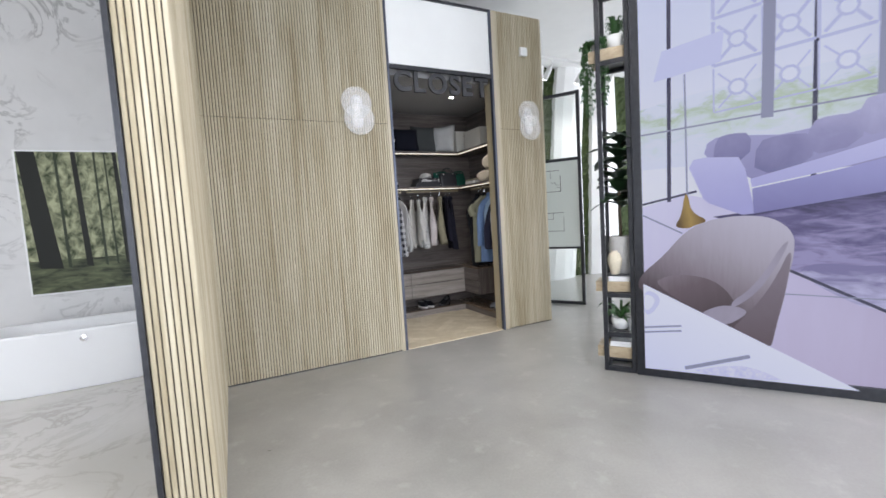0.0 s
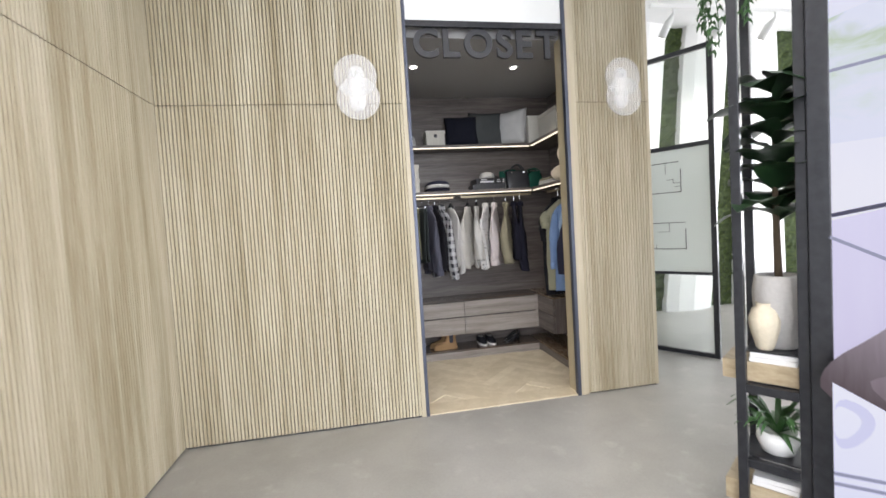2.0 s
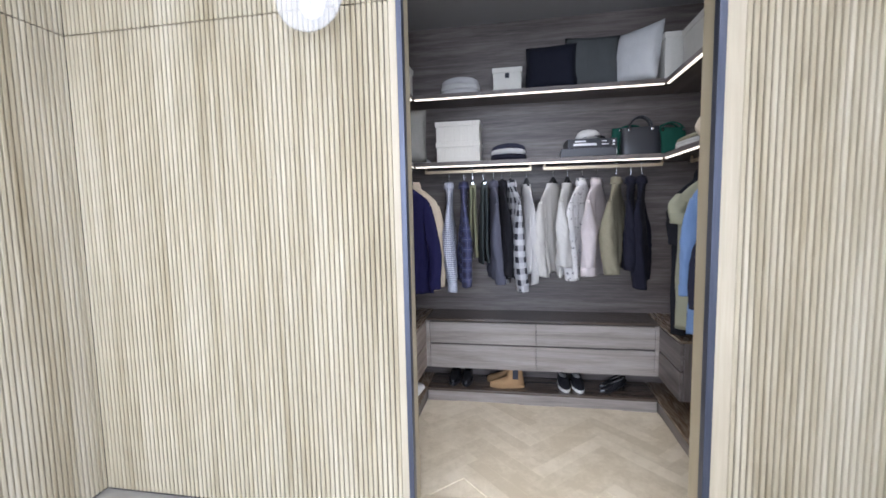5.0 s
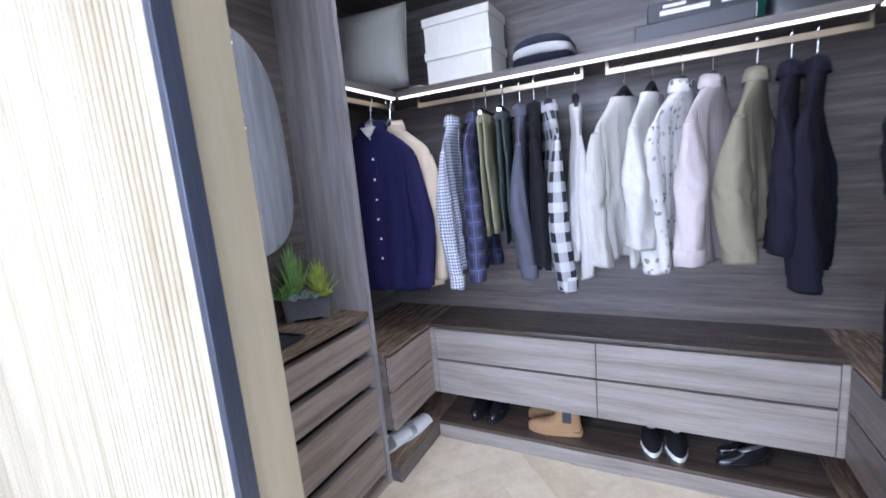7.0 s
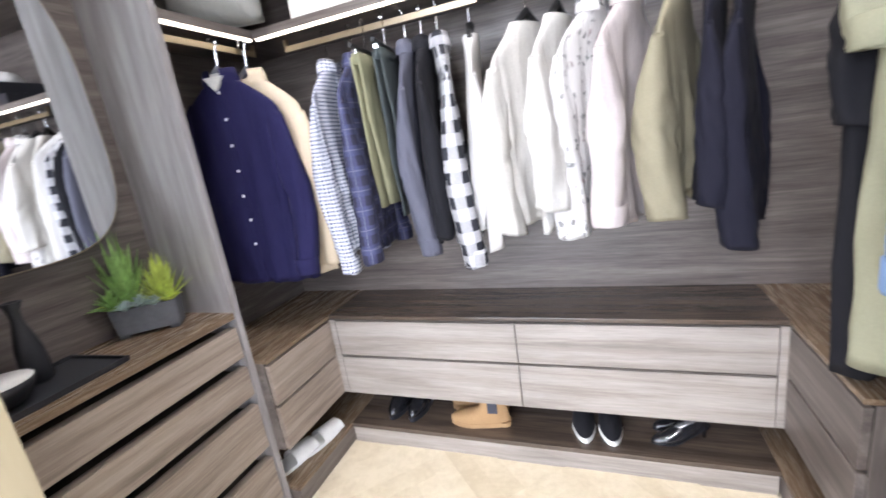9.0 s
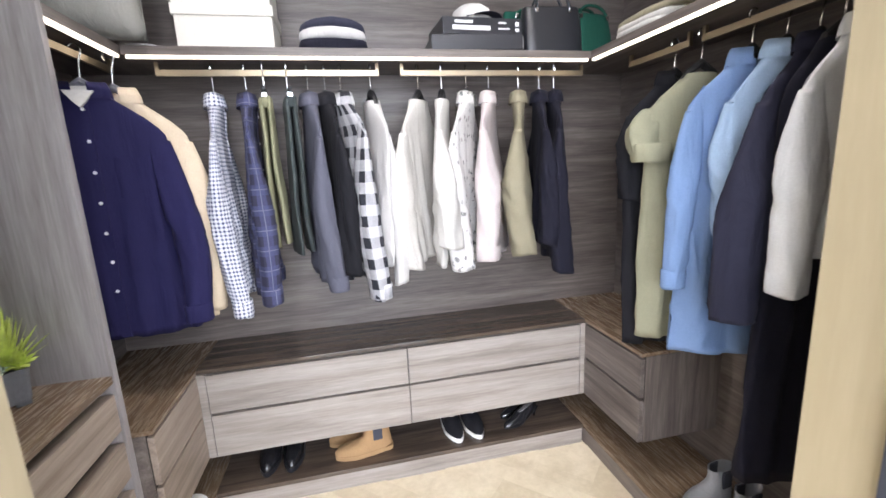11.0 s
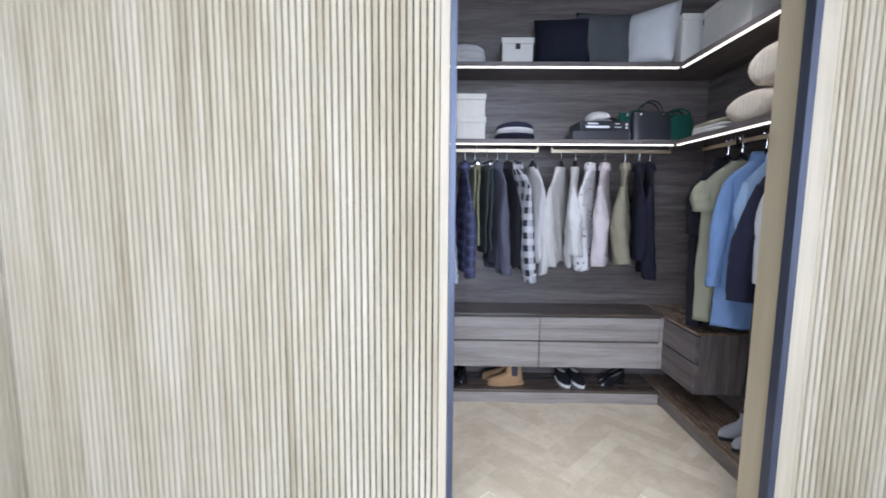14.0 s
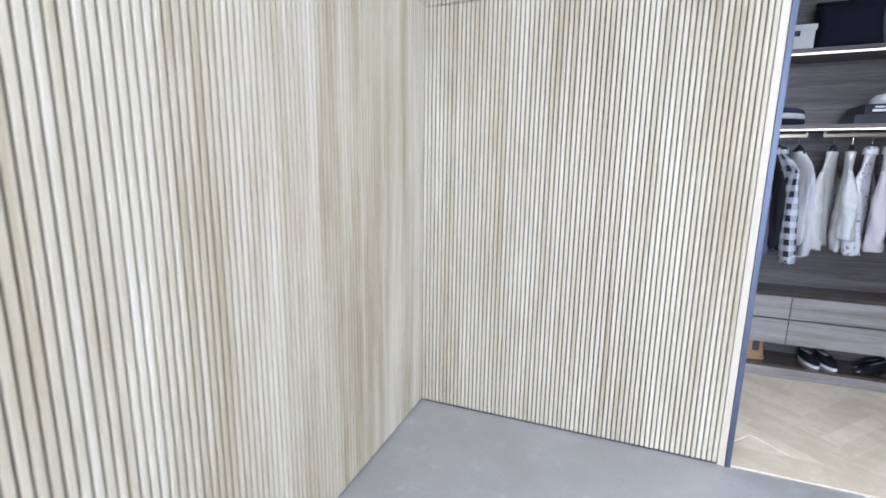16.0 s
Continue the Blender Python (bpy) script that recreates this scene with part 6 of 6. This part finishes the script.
# curved white columns with moss between them
M_MOSS = material("green_moss", (0.05, 0.09, 0.025), 0.95)
base(M_MOSS, ramp(M_MOSS, noise_of(M_MOSS, world_coords(M_MOSS, (1, 1, 1)), 22, 6, 0.7), [(0.32, (0.009, 0.018, 0.006)), (0.55, (0.035, 0.055, 0.012)), (0.74, (0.10, 0.125, 0.03))]))
moss = tagged(new("wall_moss"), "wall of deep green preserved moss", "wall", kind="structure")
rnd = random.Random(8)
bm = bmesh.new()
nx, nz = 70, 70
grid = [[bm.verts.new((2.6 + 5.2 * i / nx, 2.62 - 0.06 * abs(noise.noise(Vector((i * 0.9, 0, j * 0.9)))) - 0.03 * rnd.random(), 4.3 * j / nz)) for i in range(nx + 1)] for j in range(nz + 1)]
for j in range(nz):
    for i in range(nx):
        bm.faces.new((grid[j][i], grid[j][i + 1], grid[j + 1][i + 1], grid[j + 1][i]))
part("moss_bed", bm, M_MOSS, moss)
structure("wall_moss_backing", box(2.6, 2.63, 0, 7.8, 2.75, 4.3), M_WHITE, "plain white wall behind the moss")


def column(edges, label):
    """White sculpted column; edges: height, left x and right x."""
    rings = []
    for z, a, b in edges:
        rings.append([(a, 2.6, z), (a, 2.50, z), (a + (b - a) * 0.2, 2.43, z), (a + (b - a) * 0.5, 2.40, z), (a + (b - a) * 0.8, 2.43, z), (b, 2.50, z), (b, 2.6, z)])
    th = thing("sculpted_column", label, "column")
    part("shaft", loft(rings), M_WHITE, th, smooth=False)


def curve_edges(f, g, n=24):
    return [(4.3 * k / n, f(4.3 * k / n), g(4.3 * k / n)) for k in range(n + 1)]


column(curve_edges(lambda z: 2.62, lambda z: 3.77 + 0.105 * z), "white plaster column flaring upwards beside the moss")
column(curve_edges(lambda z: 4.06 + 0.14 * max(0, z - 0.3) + (0.05 * math.sin(z * 1.2)), lambda z: 4.84 + 0.11 * z), "white plaster column with softly curved sides")
column(curve_edges(lambda z: 5.30 + 0.05 * z, lambda z: 6.25 - 0.02 * z), "broad white plaster column leaning between moss strips")
column(curve_edges(lambda z: 6.9, lambda z: 7.78), "white plaster column at the end of the moss wall")

# track lights
th = thing("track_light", "white ceiling track with small white spotlights", "track light", (0, 0, 0))
part("track", box(3.0, 1.20, 3.86, 6.6, 1.24, 3.90, 0.003), M_WHITE, th)
for x in (3.1, 6.5):
    part("stem", tube([(x, 1.22, 3.90), (x, 1.22, 4.30)], 0.008), M_WHITE, th)
for x in (3.3, 4.0, 4.7, 5.4, 6.1):
    head = part("head", tube([(x, 1.22, 3.86), (x, 1.22, 3.80), (x, 1.30, 3.74), (x, 1.42, 3.62)], [0.012, 0.014, 0.045, 0.045], 14), M_WHITE, th, smooth=True)
    bm = lathe([(0.002, 0), (0.036, 0.001), (0.036, 0.004)], 16)
    bmesh.ops.transform(bm, matrix=look((x, 1.423, 3.617), (x, 2.5, 2.5)) @ pose(0, 0, 0, 180), verts=bm.verts)
    part("lens", bm, M_DOWN, head)
    lamp("track_spot", "SPOT", look((x, 1.44, 3.60), (x, 2.4, 2.2)), 38, (1, 0.97, 0.92), 0.03, None, 90)

# bathroom display
tub = thing("bathtub", "white freestanding bathtub with a rounded rim", "bathtub", (-3.05, 1.20, 0.006))
rings = [ring(0, 0, z, 0.85 * g, 0.38 * g, 40, 3.2) for z, g in ((0, 0.86), (0.02, 0.88), (0.35, 0.96), (0.56, 1.0), (0.585, 1.01), (0.59, 0.985), (0.57, 0.95), (0.30, 0.86), (0.14, 0.72))]
part("shell", loft(rings), M_PORCELAIN, tub, smooth=True)
bm = lathe([(0.002, 0), (0.028, 0.0), (0.03, 0.008), (0.002, 0.012)], 18)
bmesh.ops.transform(bm, matrix=Matrix.Translation((0.1, -0.385, 0.50)) @ pose(0, 0, 0, 90), verts=bm.verts)
part("overflow_cap", bm, M_CHROME, tub, "round chrome cap")
th = thing("wooden_caddy", "dark wooden bath board across the tub end", "bath board", (-2.36, 1.20, 0.597))
part("plank", box(-0.10, -0.42, 0, 0.10, 0.42, 0.022, 0.004), M_WX, th)
th = thing("rolled_towel", "cream towel rolled on the bath board", "towel", (-2.36, 1.02, 0.62))
part("roll", loft([[(0.05 * math.cos(a) * g, y, 0.05 + 0.05 * math.sin(a) * g) for a in [2 * math.pi * k / 20 for k in range(20)]] for y, g in ((-0.12, 0.8), (-0.11, 1), (0.11, 1), (0.12, 0.8))]), C_CREAM, th, smooth=True)

pic = thing("wall_screen", "lit forest picture set in the marble wall", "screen", (-2.85, 1.895, 1.64))
part("surround", box(-0.78, -0.008, -0.80, 0.78, 0.004, 0.80, 0.002), M_PORCELAIN, pic, "narrow white edge")
P_FOREST = glow_noise("forest_light", (0.03, 0.05, 0.015), (0.52, 0.56, 0.34), (1.6, 1, 1.2), 7.0, 0.9)
P_TRUNK = glow("forest_trunk", (0.010, 0.012, 0.006), 0.9)
P_TRUNK2 = glow("forest_far_trunk", (0.035, 0.05, 0.025), 0.9)
P_GROUND = glow_noise("forest_ground", (0.012, 0.018, 0.008), (0.15, 0.18, 0.09), (1, 1, 4), 4, 0.9)
part("image_forest", box(-0.76, -0.012, -0.78, 0.76, -0.008, 0.78), P_FOREST, pic)
part("image_ground", box(-0.76, -0.014, -0.78, 0.76, -0.0122, -0.42), P_GROUND, pic)
for x, w, lean, mm in ((-0.62, 0.20, 0.10, P_TRUNK), (-0.25, 0.06, 0.04, P_TRUNK), (0.12, 0.05, 0.03, P_TRUNK), (0.32, 0.07, 0.05, P_TRUNK), (0.55, 0.05, 0.0, P_TRUNK), (-0.42, 0.03, 0.02, P_TRUNK2), (-0.08, 0.025, 0.01, P_TRUNK2), (0.02, 0.02, 0.02, P_TRUNK2), (0.22, 0.022, 0.0, P_TRUNK2), (0.43, 0.03, 0.02, P_TRUNK2), (0.66, 0.03, 0.0, P_TRUNK2)):
    part("image_trunk", prism([(x - w / 2 + lean * 0.5, -0.50), (x + w / 2 + lean * 0.5, -0.52), (x + w * 0.35 - lean * 0.5, 0.78), (x - w * 0.4 - lean * 0.5, 0.78)], -0.0165, -0.0142, lambda u, v, w_: (u, w_, v)), mm, pic)

# unseen sunk lamps added to the showroom ceiling for more light from overhead
for x in (-3.6, -1.6, 0.6, 2.8):
    for y in (-3.0, -5.4):
        th = thing("ceiling_spot", "unseen round ceiling lamp added to light the showroom", "downlight", (x, y, 4.3), 0, "showroom ceiling lamps")
        part("ring", lathe([(0.11, -0.002), (0.10, -0.012), (0.085, -0.010), (0.084, -0.003)]), M_WHITE, th)
        part("lens", lathe([(0.083, -0.009), (0.002, -0.009)]), M_DOWN, th, "glowing lens")
        lamp("ceiling_lamp", "SPOT", look((x, y, 4.27), (x, y + 0.01, 0)), 210, (1.0, 0.96, 0.89), 0.08, None, 150)

# ---- pieces of the clad walls and the closet floor ----
slats(front, (XC + 0.009, YF), (-0.034, YF), 0)
slats(front_r, (OPEN_R + 0.068, YF), (X_END - 0.004, YF), 0)
slats(side, (XC, Y_END), (XC, YF - 0.009), 90)
slats(side, (XC - 0.19, Y_END), (XC + 0.012, Y_END), 0)

closet_floor = structure("floor_closet", box(CL_L, 0.2, 0.0, CL_R, CL_B, 0.003), M_PLANK, "pale oak herringbone floor inside the closet")
PL, PW = 0.54, 0.09
bm = box(-PL / 2, -PW / 2, 0, PL / 2, PW / 2, 0.008, 0.001)
plank_me = bpy.data.meshes.new("plank")
bm.to_mesh(plank_me)
bm.free()
plank_me.materials.append(M_PLANK)


def herringbone():
    """Plank poses of a herringbone field within the closet's floor."""
    c = math.sqrt(0.5)
    n = round(PL / PW)
    for i in range(-30, 31):
        for j in range(-4, 5):
            for flip in (0, 1):
                if flip == 0:
                    u, v, a = i * PW + j * 2 * PL * 0 + PL / 2, i * PW + PW / 2, 0
                else:
                    u, v, a = i * PW + PW / 2 + PL, i * PW + PL / 2 - PL + PW, 90
                u2, v2 = u + j * PL, v - j * PL
                yield c * (u2 - v2), c * (u2 + v2), a + 45


x_lo, x_hi, y_lo, y_hi = FL - 0.02, FRR + 0.02, 0.2, FR + 0.02
for px, py, turn in herringbone():
    px, py = px + 0.66, py + 0.6
    if x_lo - 0.05 < px < x_hi + 0.05 and 0.24 < py < y_hi + 0.02:
        ob = new("plank", plank_me)
        ob.parent = closet_floor
        ob.matrix_basis = pose(px, py, 0.0, 0, 0, turn)
structure("floor_threshold", box(OPL, YF - 0.004, 0.0, OPR, 0.24, 0.0095, 0.001), M_PLANK, "pale oak threshold board of the closet")
